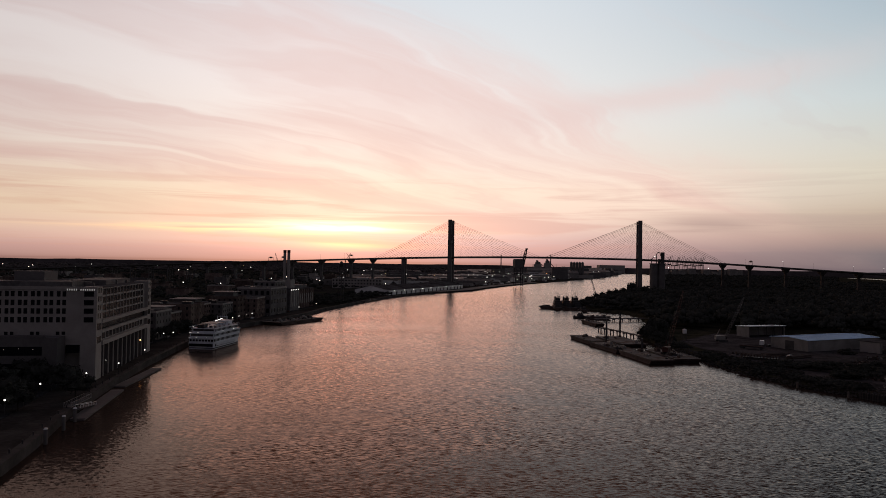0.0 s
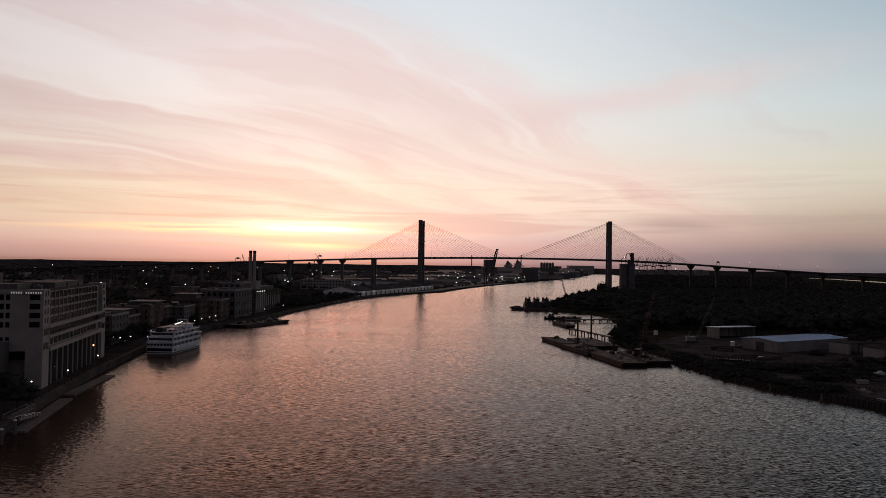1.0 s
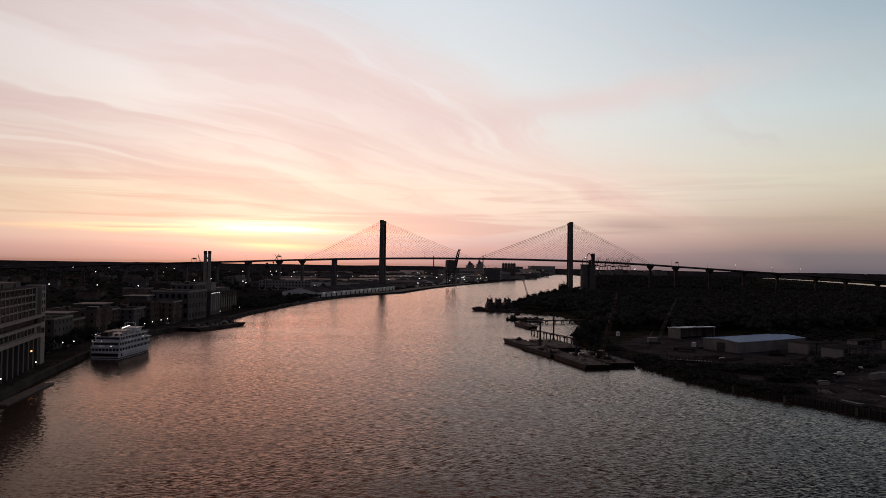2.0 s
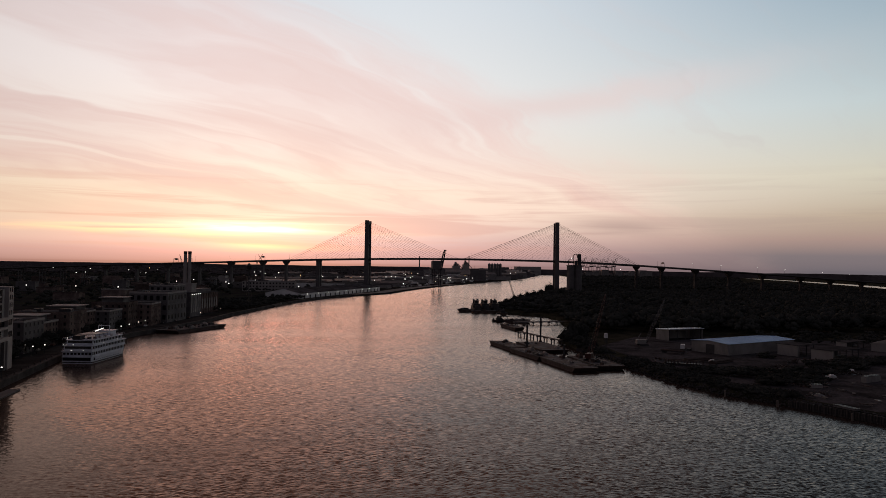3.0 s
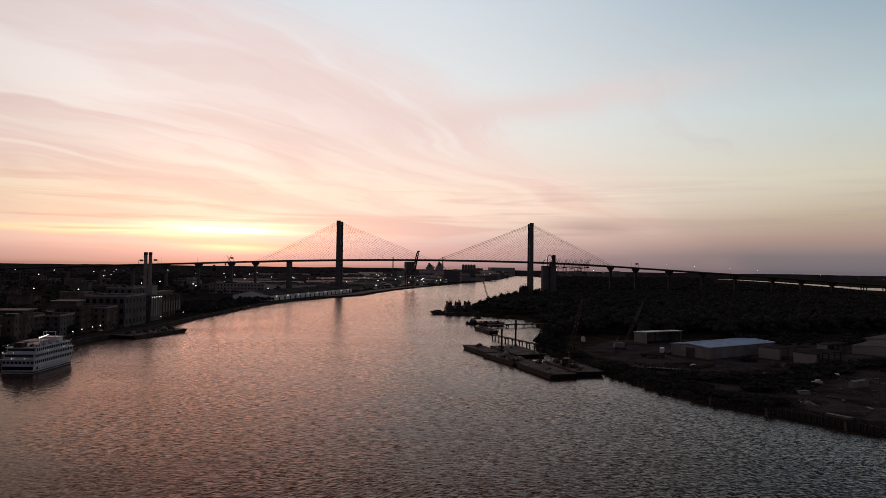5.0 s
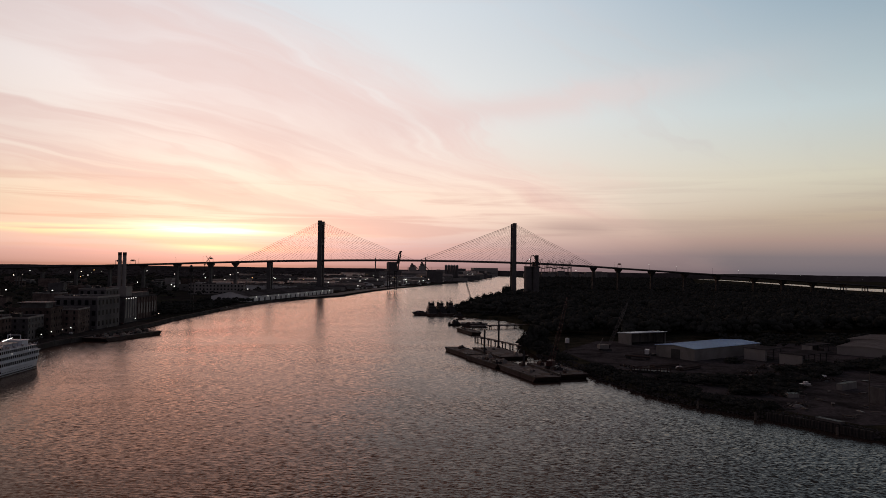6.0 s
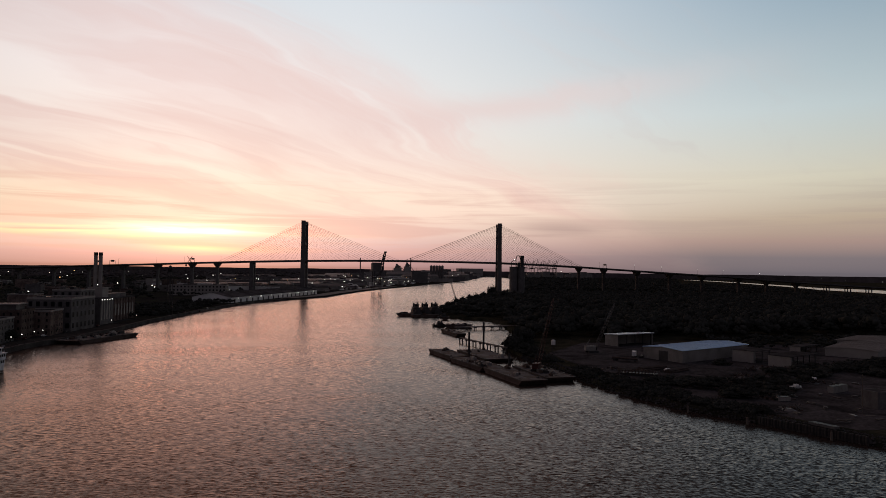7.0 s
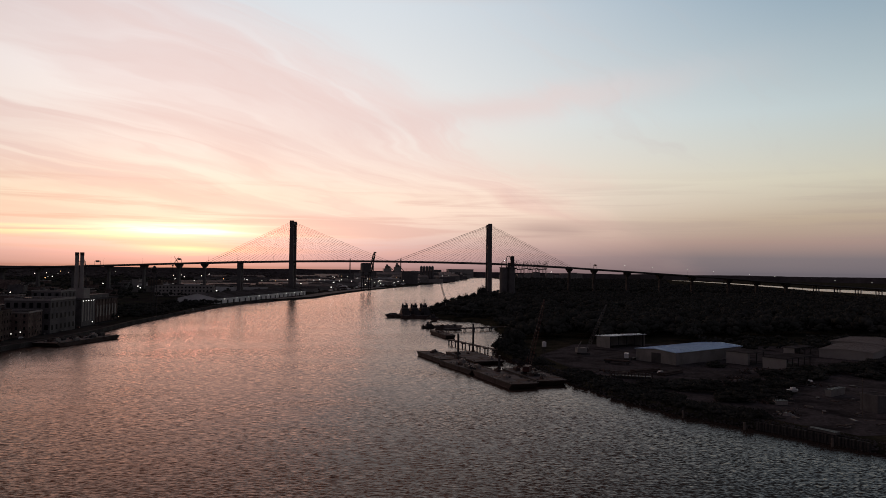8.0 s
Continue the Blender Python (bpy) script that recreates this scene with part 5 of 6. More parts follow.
def port_crane(x, y, h, up):
    t = thing("container_crane", put(x, y, 2.6, -18), "far container crane with its boom raised", "crane", "port cranes")
    for a in (-9, 9):
        part("leg", Geo().tube((a, 0, -0.5), (a, 0, h * 0.55), 0.9, n=4).tube((a, 20, -0.5), (a, 20, h * 0.55), 0.9, n=4), STEEL, t)
    part("girder", Geo().box(-9, 9, -3, 34, h * 0.52, h * 0.57), STEEL, t)
    part("apex", Geo().tube((-8, 6, h * 0.55), (0, 6, h * 0.85), 0.8, n=4).tube((8, 6, h * 0.55), (0, 6, h * 0.85), 0.8, n=4), STEEL, t)
    part("boom", Geo().tube((-4, -3, h * 0.55), (-4 + 14 * up, -14, h), 1.1, n=4).tube((4, -3, h * 0.55), (4 + 14 * up, -14, h), 1.1, n=4), STEEL, t)


for i in range(16):
    port_crane(1235 + i * 20 + (i % 3) * 4, 3960 + i * 12, 98 + (i % 4) * 4, 1 if i % 2 else 0.7)
for i in range(14):
    x, y = 1180 + i * 34, 3880 + RT.uniform(-40, 60)
    t = thing("far_store", put(x, y, 2.6, RT.uniform(-10, 10)), "low pale far port building", "building", "far port stores")
    hh = RT.uniform(18, 40)
    part("wall", Geo().box(-20, 20, -15, 15, -0.5, hh), SHEET, t)
    part("roof", Geo().box(-20.5, 20.5, -15.5, 15.5, hh + 0.004, hh + 1.0), CONCRETE, t)
# far lit lamps of the plain and the terminal
FAR_LAMPS = [(-1450, 2400), (-971, 2748), (-922, 2441), (-682, 2293), (-950, 3299), (-930, 3325), (-905, 3351), (-880, 3380), (-339, 3013), (-612, 2673), (-437, 3312), (-552, 2753), (-387, 2876), (-737, 2491), (-841, 2994),
             (95, 1540), (190, 1780), (250, 1960), (330, 2180), (60, 1720), (-30, 1600), (120, 2050), (420, 2480), (540, 2700), (600, 2800), (480, 2600), (-140, 1480), (-240, 1700), (30, 2300), (700, 3100), (1240, 3900), (1262, 3910), (1500, 3950)]
for i, (x, y) in enumerate(FAR_LAMPS):
    street_lamp(x, y, 2.6, 9 if y < 3800 else 40, "lit floodlight mast on the far shore", "far lamps", WARM_GLOW if i % 16 == 3 else None, 0.45 + y / 2300)

apron = Geo()
rows = [(y, bank_x(SOUTH, y)) for y in range(1210, 1960, 30)]
for (ya, xa), (yb, xb) in zip(rows, rows[1:]):
    apron.add([(xa - 34, ya, 2.66), (xa - 5, ya, 2.66), (xb - 5, yb, 2.66), (xb - 34, yb, 2.66)], [(0, 1, 2, 3)])
solid("pavement", apron, DRY_APRON, "pale dusty paved quay apron of the terminal", "pavement", kind="structure")

RL = random.Random(77)
for i in range(80):  # yards and offices of the terminal
    y = RL.uniform(1430, 3100)
    lx = RL.uniform(40, 130)
    x = bank_x(SOUTH, y) - RL.uniform(45, 300) - lx
    block("terminal_office", (x, y, 2.6), RL.uniform(-3, 9), lx, RL.uniform(12, 26), RL.uniform(5, 13) + (y - 1430) * 0.005, (SHEET, WHITE_PAINT, CONCRETE, STUCCO)[i % 4], "low flat terminal building beyond the bridge", group="terminal offices", roof_bits=2, seed=500 + i)
for x, y, lx, ly, h in ((310, 2440, 140, 40, 16), (180, 2180, 120, 36, 12), (420, 2700, 130, 40, 20), (330, 2730, 120, 40, 34), (560, 2860, 90, 40, 22), (650, 3150, 110, 50, 26), (370, 2545, 130, 36, 26), (640, 3420, 140, 50, 24), (740, 3660, 140, 50, 26), (820, 3900, 140, 60, 28), (880, 4160, 150, 60, 30)):
    gable_shed("terminal_shed", (x, y, 2.6), 8, lx, ly, h * 0.8, h * 0.25, SHEET, SHEET, "long low terminal shed beyond the bridge", "terminal sheds")
for i in range(30):
    y = RL.uniform(700, 2600)
    x = bank_x(SOUTH, y) - RL.uniform(60, 700)
    street_lamp(x, y, 2.6, 11, "lit street lamp among the town roofs", "town lamps", WARM_GLOW if i % 15 == 2 else None, 0.4 + y / 2600)

RF = random.Random(909)
for i in range(110):  # the crowded port skyline at the river's far bend
    y = RF.uniform(2300, 4450)
    x = bank_x(SOUTH, y) - RF.uniform(20, 420)
    block("port_building", (x, y, 2.6), RF.uniform(-12, 12), RF.uniform(18, 70), RF.uniform(14, 40), RF.uniform(5, 16) + (18 if RF.random() < 0.12 else 0) + y * 0.0025, (SHEET, CONCRETE, STUCCO, DARK_CONCRETE)[i % 4], "plain port building at the far river bend", group="port buildings", roof_bits=2, seed=900 + i)
for i in range(22):
    y = RF.uniform(2500, 4300)
    x = bank_x(SOUTH, y) - RF.uniform(30, 400)
    t = thing("lamp_mast", put(x, y, 2.6), "tall slim unlit floodlight mast in the far port", "mast", "port masts")
    part("pole", Geo().tube((0, 0, -0.5), (0, 0, RF.uniform(34, 58)), 0.7, 0.4, 6), STEEL, t)
    part("head", Geo().box(-1.6, 1.6, -0.5, 0.5, 33, 34.2), STEEL, t)
for i in range(46):
    y = RF.uniform(1500, 4400)
    x = bank_x(SOUTH, y) - RF.uniform(8, 380)
    street_lamp(x, y, 2.6, RF.uniform(9, 24), "lit floodlight mast in the far port", "port lamps", WARM_GLOW if i % 9 == 1 else None, RF.uniform(0.15, 0.4) + y / 3600)

# stacked containers, tanks and sheds that fill the terminal
BOX = [Geo().box(-6.1, 6.1, -1.22, 1.22, 0, 2.6).mesh("container_box", m_) for m_ in (SHEET, STUCCO, RUST, WHITE_PAINT)]
RC = random.Random(401)
for i in range(70):
    y = RC.uniform(1450, 2900)
    x = bank_x(SOUTH, y) - RC.uniform(24, 260)
    t = thing("container_stack", put(x, y, 2.6, RC.choice((8, 10, 68, 70))), "stack of shipping containers on the terminal apron", "containers", "container stacks")
    for a in range(RC.randint(2, 4)):
        for lvl in range(RC.randint(1, 3)):
            part("container_box", BOX[(i + a + lvl) % 4], SHEET, t).location = (RC.uniform(-0.4, 0.4), a * 2.9, lvl * 2.61)
for i in range(26):
    y = RC.uniform(1500, 3000)
    x = bank_x(SOUTH, y) - RC.uniform(40, 300)
    r, h = RC.uniform(6, 13), RC.uniform(8, 15)
    t = thing("storage_tank", put(x, y, 2.6), "round pale storage tank in the terminal", "tank", "terminal tanks")
    part("shell", Geo().tube((0, 0, -0.3), (0, 0, h), r, r, 20), (STUCCO, WHITE_PAINT, SHEET)[i % 3], t)
    part("roof", Geo().tube((0, 0, h), (0, 0, h + 1.4), r + 0.1, 0.6, 20), SHEET, t)
    part("ladder", Geo().box(-0.3, 0.3, -r - 0.25, -r - 0.05, 0, h + 0.9), STEEL, t)
for i in range(34):
    y = RC.uniform(1480, 3000)
    x = bank_x(SOUTH, y) - RC.uniform(20, 320)
    street_lamp(x, y, 2.6, RC.uniform(9, 16), "lit floodlight mast on the terminal apron", "terminal lamps", WARM_GLOW if i % 8 == 5 else None, RC.uniform(0.25, 0.45) + y / 3200)
for i in range(22):
    y = RC.uniform(1900, 3600)
    x = -0.02 * y - RC.uniform(150, 1500)
    street_lamp(x, y, 2.6, RC.uniform(14, 22), "lit road lamp on the far plain", "far lamps", WARM_GLOW if i % 12 == 2 else None, RC.uniform(0.2, 0.4) + y / 2800)

# the town: plain dark blocks behind the river front
RB = random.Random(33)
spots = []
for _ in range(4000):
    x, y = RB.uniform(-1500, -215), RB.uniform(330, 1900)
    if x > bank_x(SOUTH, y) - 85 or not clear_of_bridge(x, y, 40) or (y < 400 and x > -230):
        continue
    if x > -330 - (y - 400) * 0.0 and y < 400:
        continue
    if all(abs(x - a) > 38 or abs(y - b) > 38 for a, b in spots):
        spots.append((x, y))
    if len(spots) >= 170:
        break
for i, (x, y) in enumerate(spots):
    lx, ly, h = RB.uniform(14, 34), RB.uniform(14, 34), RB.uniform(7, 15) + (6 if RB.random() < 0.15 else 0)
    near = y < 800 and x > -420
    block("town_building", (x, y, 2.6), RB.choice((-6, -8, 4, 0)), lx, ly, h, (BRICK, DARK_CONCRETE, STUCCO, BRICK, CONCRETE)[i % 5] if i % 5 != 2 or RB.random() < 0.4 else BRICK,
          "plain dark flat-roofed town building", group="town buildings", floors=3 if near else 0, cols=4 if near else 0, roof_bits=2, seed=200 + i, rim=STUCCO if i % 4 == 0 else None)

# ---------------------------------------------------------------- the island: silo, yard, sheds
silo = thing("cement_silo", put(367.5, 1196, 2.8, -9), "tall grey cement silo with roof pipes beside the bridge tower", "silo")
for a, b in ((-6, -5), (6, -5), (-6, 7), (6, 7)):
    part("cell", Geo().tube((a, b, -0.5), (a, b, 53.5), 6.0, 6.0, 18), CONCRETE, silo)
part("roof_slab", Geo().box(-12, 12, -11, 13, 53.5, 54.6), CONCRETE, silo)
part("headhouse", Geo().box(5.5, 11, -3, 4, 54.6, 73.5), STEEL, silo)
part("headhouse", Geo().box(0.5, 4.6, -3, 3, 54.6, 62), STEEL, silo)
pipe = [(-10, 0, 54.6), (-10, 0, 62), (-6, 0, 65.5), (-2, 0, 65.5)]
g = Geo()
for a, b in zip(pipe, pipe[1:]):
    g.tube(a, b, 0.6, n=6)
part("pipe", g, STEEL, silo)
g = Geo()
pts = [(1.5 + 3.6 * math.cos(t_), 0, 67 + 6.5 * math.sin(t_)) for t_ in (math.pi * k / 8 for k in range(9))]
for a, b in zip(pts, pts[1:]):
    g.tube(a, b, 0.7, n=6)
part("pipe", g.tube((-2.1, 0, 54.6), (-2.1, 0, 67), 0.7, n=6), STEEL, silo, "dark arched dust pipe")
part("lamp", Geo().ball((-5, -3, 66.3), 0.7), LAMP_GLOW, silo, "lit floodlight")

gable_shed("pale_roof_shed", YARD_SHED[:3], YARD_SHED[3], *YARD_SHED[4:8], SHEET, BLUE_ROOF, "large tan metal shed with a pale blue-grey roof", "yard sheds", door=[(9.5, 15.5, 5.4)])
osh = thing("open_shed", put(*OPEN_SHED[:4]), "open-fronted metal shed at the woods' edge", "shed", "yard sheds")
part("end_wall", Geo().box(0, 0.3, 0, 12, -0.3, 7.5), SHEET, osh)
part("end_wall", Geo().box(32.7, 33, 0, 12, -0.3, 7.5), SHEET, osh)
part("back_wall", Geo().box(0.3, 32.7, 11.7, 12, -0.3, 6.9), SHEET, osh)
roof_g = Geo()
roof_g.add([(-0.6, -0.8, 7.6), (33.6, -0.8, 7.6), (33.6, 12.6, 7.0), (-0.6, 12.6, 7.0), (-0.6, -0.8, 8.1), (33.6, -0.8, 8.1), (33.6, 12.6, 7.5), (-0.6, 12.6, 7.5)],
           [(3, 2, 1, 0), (4, 5, 6, 7), (0, 1, 5, 4), (1, 2, 6, 5), (2, 3, 7, 6), (3, 0, 4, 7)])
part("roof", roof_g, PALE_ROOF, osh)
for i in range(5):
    part("post", Geo().box(-0.2, 0.2, -0.2, 0.2, -0.3, 7.6), STEEL, osh).location = (1.0 + i * 7.6, 0.4, 0)
gable_shed("flat_shed", (345, 419.5, 2.8), 37, 62, 28, 4.8, 1.0, STUCCO, STUCCO, "wide low grey metal shed at the yard's far side", "yard sheds")
gable_shed("flat_shed", (386, 452, 2.8), 33, 50, 33, 5.4, 1.0, SHEET, STUCCO, "long low grey metal shed beside the woods", "yard sheds")


def container(x, y, turn, mat, label, lx=12.2, h=2.7, group="containers", z=2.86):
    t = thing("container", put(x, y, z, turn), label, "container", group)
    n = int(lx / 0.3)
    front = [(lx * i / n, -0.06 * ((i // 2) % 2)) for i in range(n + 1)]  # corrugated sides
    part("body", Geo().prism(front + [(a, 2.44 - b) for a, b in reversed(front)], 0.12, h - 0.1), mat, t)
    part("frame", Geo().box(-0.06, lx + 0.06, -0.1, 2.54, 0, 0.12).box(-0.06, lx + 0.06, -0.1, 2.54, h - 0.1, h), STEEL, t)
    part("door", Geo().box(lx + 0.01, lx + 0.08, 0.15, 2.3, 0.15, h - 0.15), mat, t)
    return t


container(231.9, 322.4, 23.5, SHEET, "grey steel container on the yard's quay", 12.2, 3.0)
container(197.3, 310.5, -8, STUCCO, "low pale box body near the bank", 4.6, 1.7)
# a quay kerb, drawn with the container shape
container(184.6, 264.5, 108, CONCRETE, "long pale concrete kerb at the quay edge", 9, 0.9)


def bay_shed(x, y, turn, lx, ly, h, closed, label):
    """Dark shed with a solid end and open bays between posts."""
    t = thing("bay_shed", put(x, y, 2.86, turn), label, "shed", "open bay sheds")
    part("end_wall", Geo().box(0, 0.25, 0, ly, -0.3, h), STUCCO, t)
    part("front_wall", Geo().box(0.26, closed, 0, 0.25, -0.3, h - 0.1), SHEET, t)
    part("back_wall", Geo().box(0.26, lx, ly - 0.25, ly, -0.3, h - 0.3), STEEL, t)
    n = max(2, int((lx - closed) / 6))
    for i in range(1, n + 1):
        part("post", Geo().box(-0.18, 0.18, 0.02, 0.38, -0.3, h - 0.05), STEEL, t).location = (closed + (lx - closed) * i / n - 0.2, 0, 0)
    part("roof", Geo().box(-0.5, lx + 0.5, -0.9, ly + 0.5, h, h + 0.35), ROOF, t)
    part("bench", Geo().box(closed + 1.5, lx - 1, ly * 0.55, ly * 0.8, -0.2, 1.3), WOOD, t)


bay_shed(259.4, 414.2, 26.5, 18, 12.4, 6.4, 2.2, "dark open-bay shed with a pale end wall beside the big shed")
bay_shed(267.2, 394.0, 26, 28, 12.3, 5.7, 1.5, "dark open-bay store with a pale end wall in the yard")
bay_shed(315.7, 448.1, 26, 22, 6.5, 4.7, 0.8, "small open-bay shed with a pale end wall at the yard's back")
block("yard_store", (224, 291, 2.86), 8, 8, 7, 6.0, DARK_CONCRETE, "plain dark store at the yard's quay", group="", parapet=0.4)
boat = thing("motor_boat", put(222.5, 333, 2.86, 8), "small white motor boat on a yard trailer", "boat")
bh = Geo()
for a, w in ((-2.9, 0.85), (1.0, 0.95), (2.9, 0.08)):
    bh.v += [(a, -w * 0.55, 0.7), (a, w * 0.55, 0.7), (a, w, 1.7), (a, -w, 1.7)]
for i in range(2):
    bh.f += [tuple(4 * i + k for k in (j, (j + 1) % 4)) + tuple(4 * (i + 1) + k for k in ((j + 1) % 4, j)) for j in range(4)]
bh.f += [(3, 2, 1, 0), (8, 9, 10, 11)]
part("hull", bh, WHITE_PAINT, boat)
part("cabin", Geo().box(-0.9, 1.0, -0.6, 0.6, 1.7, 2.5), WHITE_PAINT, boat)
part("trailer", Geo().box(-2.6, 3.4, -0.5, 0.5, 0.5, 0.69), STEEL, boat)
for b in (-0.75, 0.75):
    part("wheel", Geo().tube((-0.6, b - 0.1, 0.33), (-0.6, b + 0.1, 0.33), 0.33, n=10), STEEL, boat)
rack = thing("steel_rack", put(163.6, 381.8, 2.7, -28.5), "long rusty steel rack with upright ribs in the yard", "rack")
for i in range(13):
    part("rib", Geo().box(-0.16, 0.16, -0.16, 0.16, -0.2, 2.6), RUST, rack).location = (i * 1.55, 0, 0)
    part("rib", Geo().box(-0.16, 0.16, -0.16, 0.16, -0.2, 2.6), RUST, rack).location = (i * 1.55, 4.5, 0)
part("rail", Geo().box(-0.4, 19.0, -0.2, 0.2, 2.6, 2.9), RUST, rack)
part("rail", Geo().box(-0.4, 19.0, 4.3, 4.7, 2.6, 2.9), RUST, rack)
part("load", Geo().box(0.5, 18, 0.5, 4.0, 0.0, 1.4), STEEL, rack, "dark stacked steel plates")
trailer = thing("flatbed_trailer", put(184.6, 434.2, 2.86, -44), "long dark flatbed trailer with a pipe load", "trailer")
part("bed", Geo().box(0, 15, -1.25, 1.25, 1.0, 1.35), STEEL, trailer)
for j in range(3):
    part("pipe", Geo().tube((0.4, j * 0.75 - 0.75, 1.72), (14.4, j * 0.75 - 0.75, 1.72), 0.36, n=8), RUST, trailer)
for a in (1.4, 2.8, 13.0):
    for b in (-1.0, 1.0):
        part("wheel", Geo().tube((a, b - 0.15, 0.5), (a, b + 0.15, 0.5), 0.5, n=10), STEEL, trailer)
rail = thing("quay_railing", put(173.6, 284.6, 2.86, -54), "bent rusty pipe railing on the quay edge", "railing")
for i in range(7):
    part("post", Geo().tube((i * 1.4, 0.1 * (i % 2), -0.2), (i * 1.4, 0.12 * (i % 3), 1.2), 0.07, n=6), RUST, rail)
for z in (0.65, 1.15):
    part("bar", Geo().tube((0, 0, z), (8.4, 0.1, z - 0.1), 0.06, n=6), RUST, rail)
wt2 = thing("storage_tank", put(163, 470, 2.86), "small white raised storage tank", "tank")
part("tank", Geo().tube((0, 0, 5.0), (0, 0, 7.6), 1.3, 1.3, 14).tube((0, 0, 7.6), (0, 0, 8.1), 1.3, 0.3, 14), WHITE_PAINT, wt2)
for a in range(4):
    part("leg", Geo().tube((1.3 * math.cos(a * 1.571), 1.3 * math.sin(a * 1.571), -0.2), (1.1 * math.cos(a * 1.571), 1.1 * math.sin(a * 1.571), 5.1), 0.15, n=5), STEEL, wt2)


def crawler_crane(x, y, z, turn, tip, mat, label):
    t = thing("crawler_crane", put(x, y, z, turn), label, "crane", "crawler cranes")
    for s in (-1, 1):
        part("track", Geo().box(-3.2, 3.2, s * 2.2 - 0.5, s * 2.2 + 0.5, 0.0, 1.1), STEEL, t)
    part("machine_house", Geo().box(-4.5, 1.8, -1.6, 1.6, 1.3, 4.0).box(-1.5, 1.5, -1.2, 1.2, 1.0, 1.3), mat, t)
    part("cab", Geo().box(1.8, 3.4, 0.3, 1.7, 1.4, 3.6), GLASS, t)
    part("boom", Geo().lattice((2.0, 0, 2.2), tip, 1.6, 20, 0.06, 0.7), mat, t, "long lattice boom")
    part("gantry_mast", Geo().tube((-3.5, -0.9, 4.0), (-1.5, 0, 8.0), 0.14, n=5).tube((-3.5, 0.9, 4.0), (-1.5, 0, 8.0), 0.14, n=5), mat, t)
    part("pendant", Geo().tube((-1.5, 0, 8.0), tip, 0.06, n=4), STEEL, t)
    return t


crawler_crane(129.5, 402, 2.6, 56.5, (33.6, 0, 35), RED_STEEL, "red crawler crane with a long lattice boom on the barge")
crawler_crane(188, 470, 2.86, 2, (15, 0, 30), SHEET, "pale crawler crane with a raised lattice boom in the yard")


SCRAP = [Geo().box(-1.4, 1.4, -0.5, 0.5, -0.35, 0.35).mesh("scrap_piece", RUST), Geo().tube((-2.2, 0, 0), (2.2, 0, 0), 0.3, n=7).mesh("scrap_piece", DARK_CONCRETE),
         Geo().box(-2.4, 2.4, -0.14, 0.14, -0.14, 0.14).mesh("scrap_piece", WOOD)]


def heap(x, y, r, h, mat, label, seed, group="heaps"):
    rng = random.Random(seed)
    t = thing("scrap_heap", put(x, y, 2.7), label, "heap", group)
    for i in range(20):
        a, d = rng.random() * 6.283, r * math.sqrt(rng.random())
        s = rng.uniform(0.3, 1.0)
        m = Matrix.Translation((d * math.cos(a) * 1.6, d * math.sin(a) * 0.7, h * (1 - d / r) * 0.7 + s * 0.2)) @ Euler((rng.random(), rng.random(), rng.random() * 3)).to_matrix().to_4x4()
        part("scrap_piece", SCRAP[i % 3], mat, t).matrix_local = m @ Matrix.Scale(s, 4)
    part("base", Geo().tube((0, 0, -0.3), (0, 0, h * 0.45), r, r * 0.35, 14), mat, t)


RH = random.Random(5)
for i in range(20):
    x, y = RH.uniform(165, 330), RH.uniform(285, 430)
    if x < bank_x(NORTH, y) + 10 or (205 < x < 290 and y > 405):
        continue
    heap(x, y, RH.uniform(2.5, 6), RH.uniform(1.0, 2.6), (RUST, SHEET, DARK_CONCRETE, WOOD)[i % 4], "low heap of scrap, pipes and timber in the yard", 300 + i)
for i, (x, y, a) in enumerate([(195, 391, 5), (203, 362, 20), (207, 443, 40), (250, 356, 60)]):
    parked_car(x, y, 2.86, a, (WHITE_PAINT, SHEET, STEEL, WHITE_PAINT)[i % 4], "parked pickup in the sandy yard", "yard cars")
for i in range(2):
    t = thing("pipe_stack", put(190 + i * 9, 398 - i * 8, 2.86, 20 + i * 12), "long stack of rusty steel pipes in the yard", "pipe stack", "pipe stacks")
    for j in range(5):
        part("pipe", Geo().tube((-9, j * 0.9 - 1.8, 0.42), (9, j * 0.9 - 1.8, 0.42), 0.42, n=8), RUST, t)
    for j in range(4):
        part("pipe", Geo().tube((-9, j * 0.9 - 1.35, 1.18), (9, j * 0.9 - 1.35, 1.18), 0.42, n=8), RUST, t)
pole = thing("utility_pole", put(212, 285, 2.86), "tall slim wooden utility pole in the yard", "pole")
part("shaft", Geo().tube((0, 0, -0.3), (0, 0, 14), 0.2, 0.13, 8), WOOD, pole)
part("crossarm", Geo().box(-1.2, 1.2, -0.08, 0.08, 12.8, 13.0), WOOD, pole)
bulk = thing("bulkhead", put(0, 0, 0), "old timber and steel bulkhead at the yard's edge", "bulkhead")
for i in range(34):
    y = 255 + i * 0.95
    x = bank_x(NORTH, y) - 1.5
    part("sheet_panel", Geo().box(-0.42, 0.42, -0.47, 0.47, -3, 2.7), QUAY_STONE, bulk).location = (x + 0.18 * (i % 2), y, 0)
for x, y in ((170, 286.5), (160, 308), (183, 262)):
    t = thing("mooring_pile", put(x - 3.5, y, -3), "dark mooring pile standing in the water", "mooring pile", "mooring piles")
    part("shaft", Geo().tube((0, 0, 0), (0, 0, 5.6), 0.45, 0.4, 8).tube((0.5, 0.3, 0), (0.15, 0.1, 5.2), 0.4, 0.35, 8), WOOD, t)
ys_ = thing("fuel_tank", put(219.2, 427.5, 2.86), "small white upright tank beside the big shed", "tank")
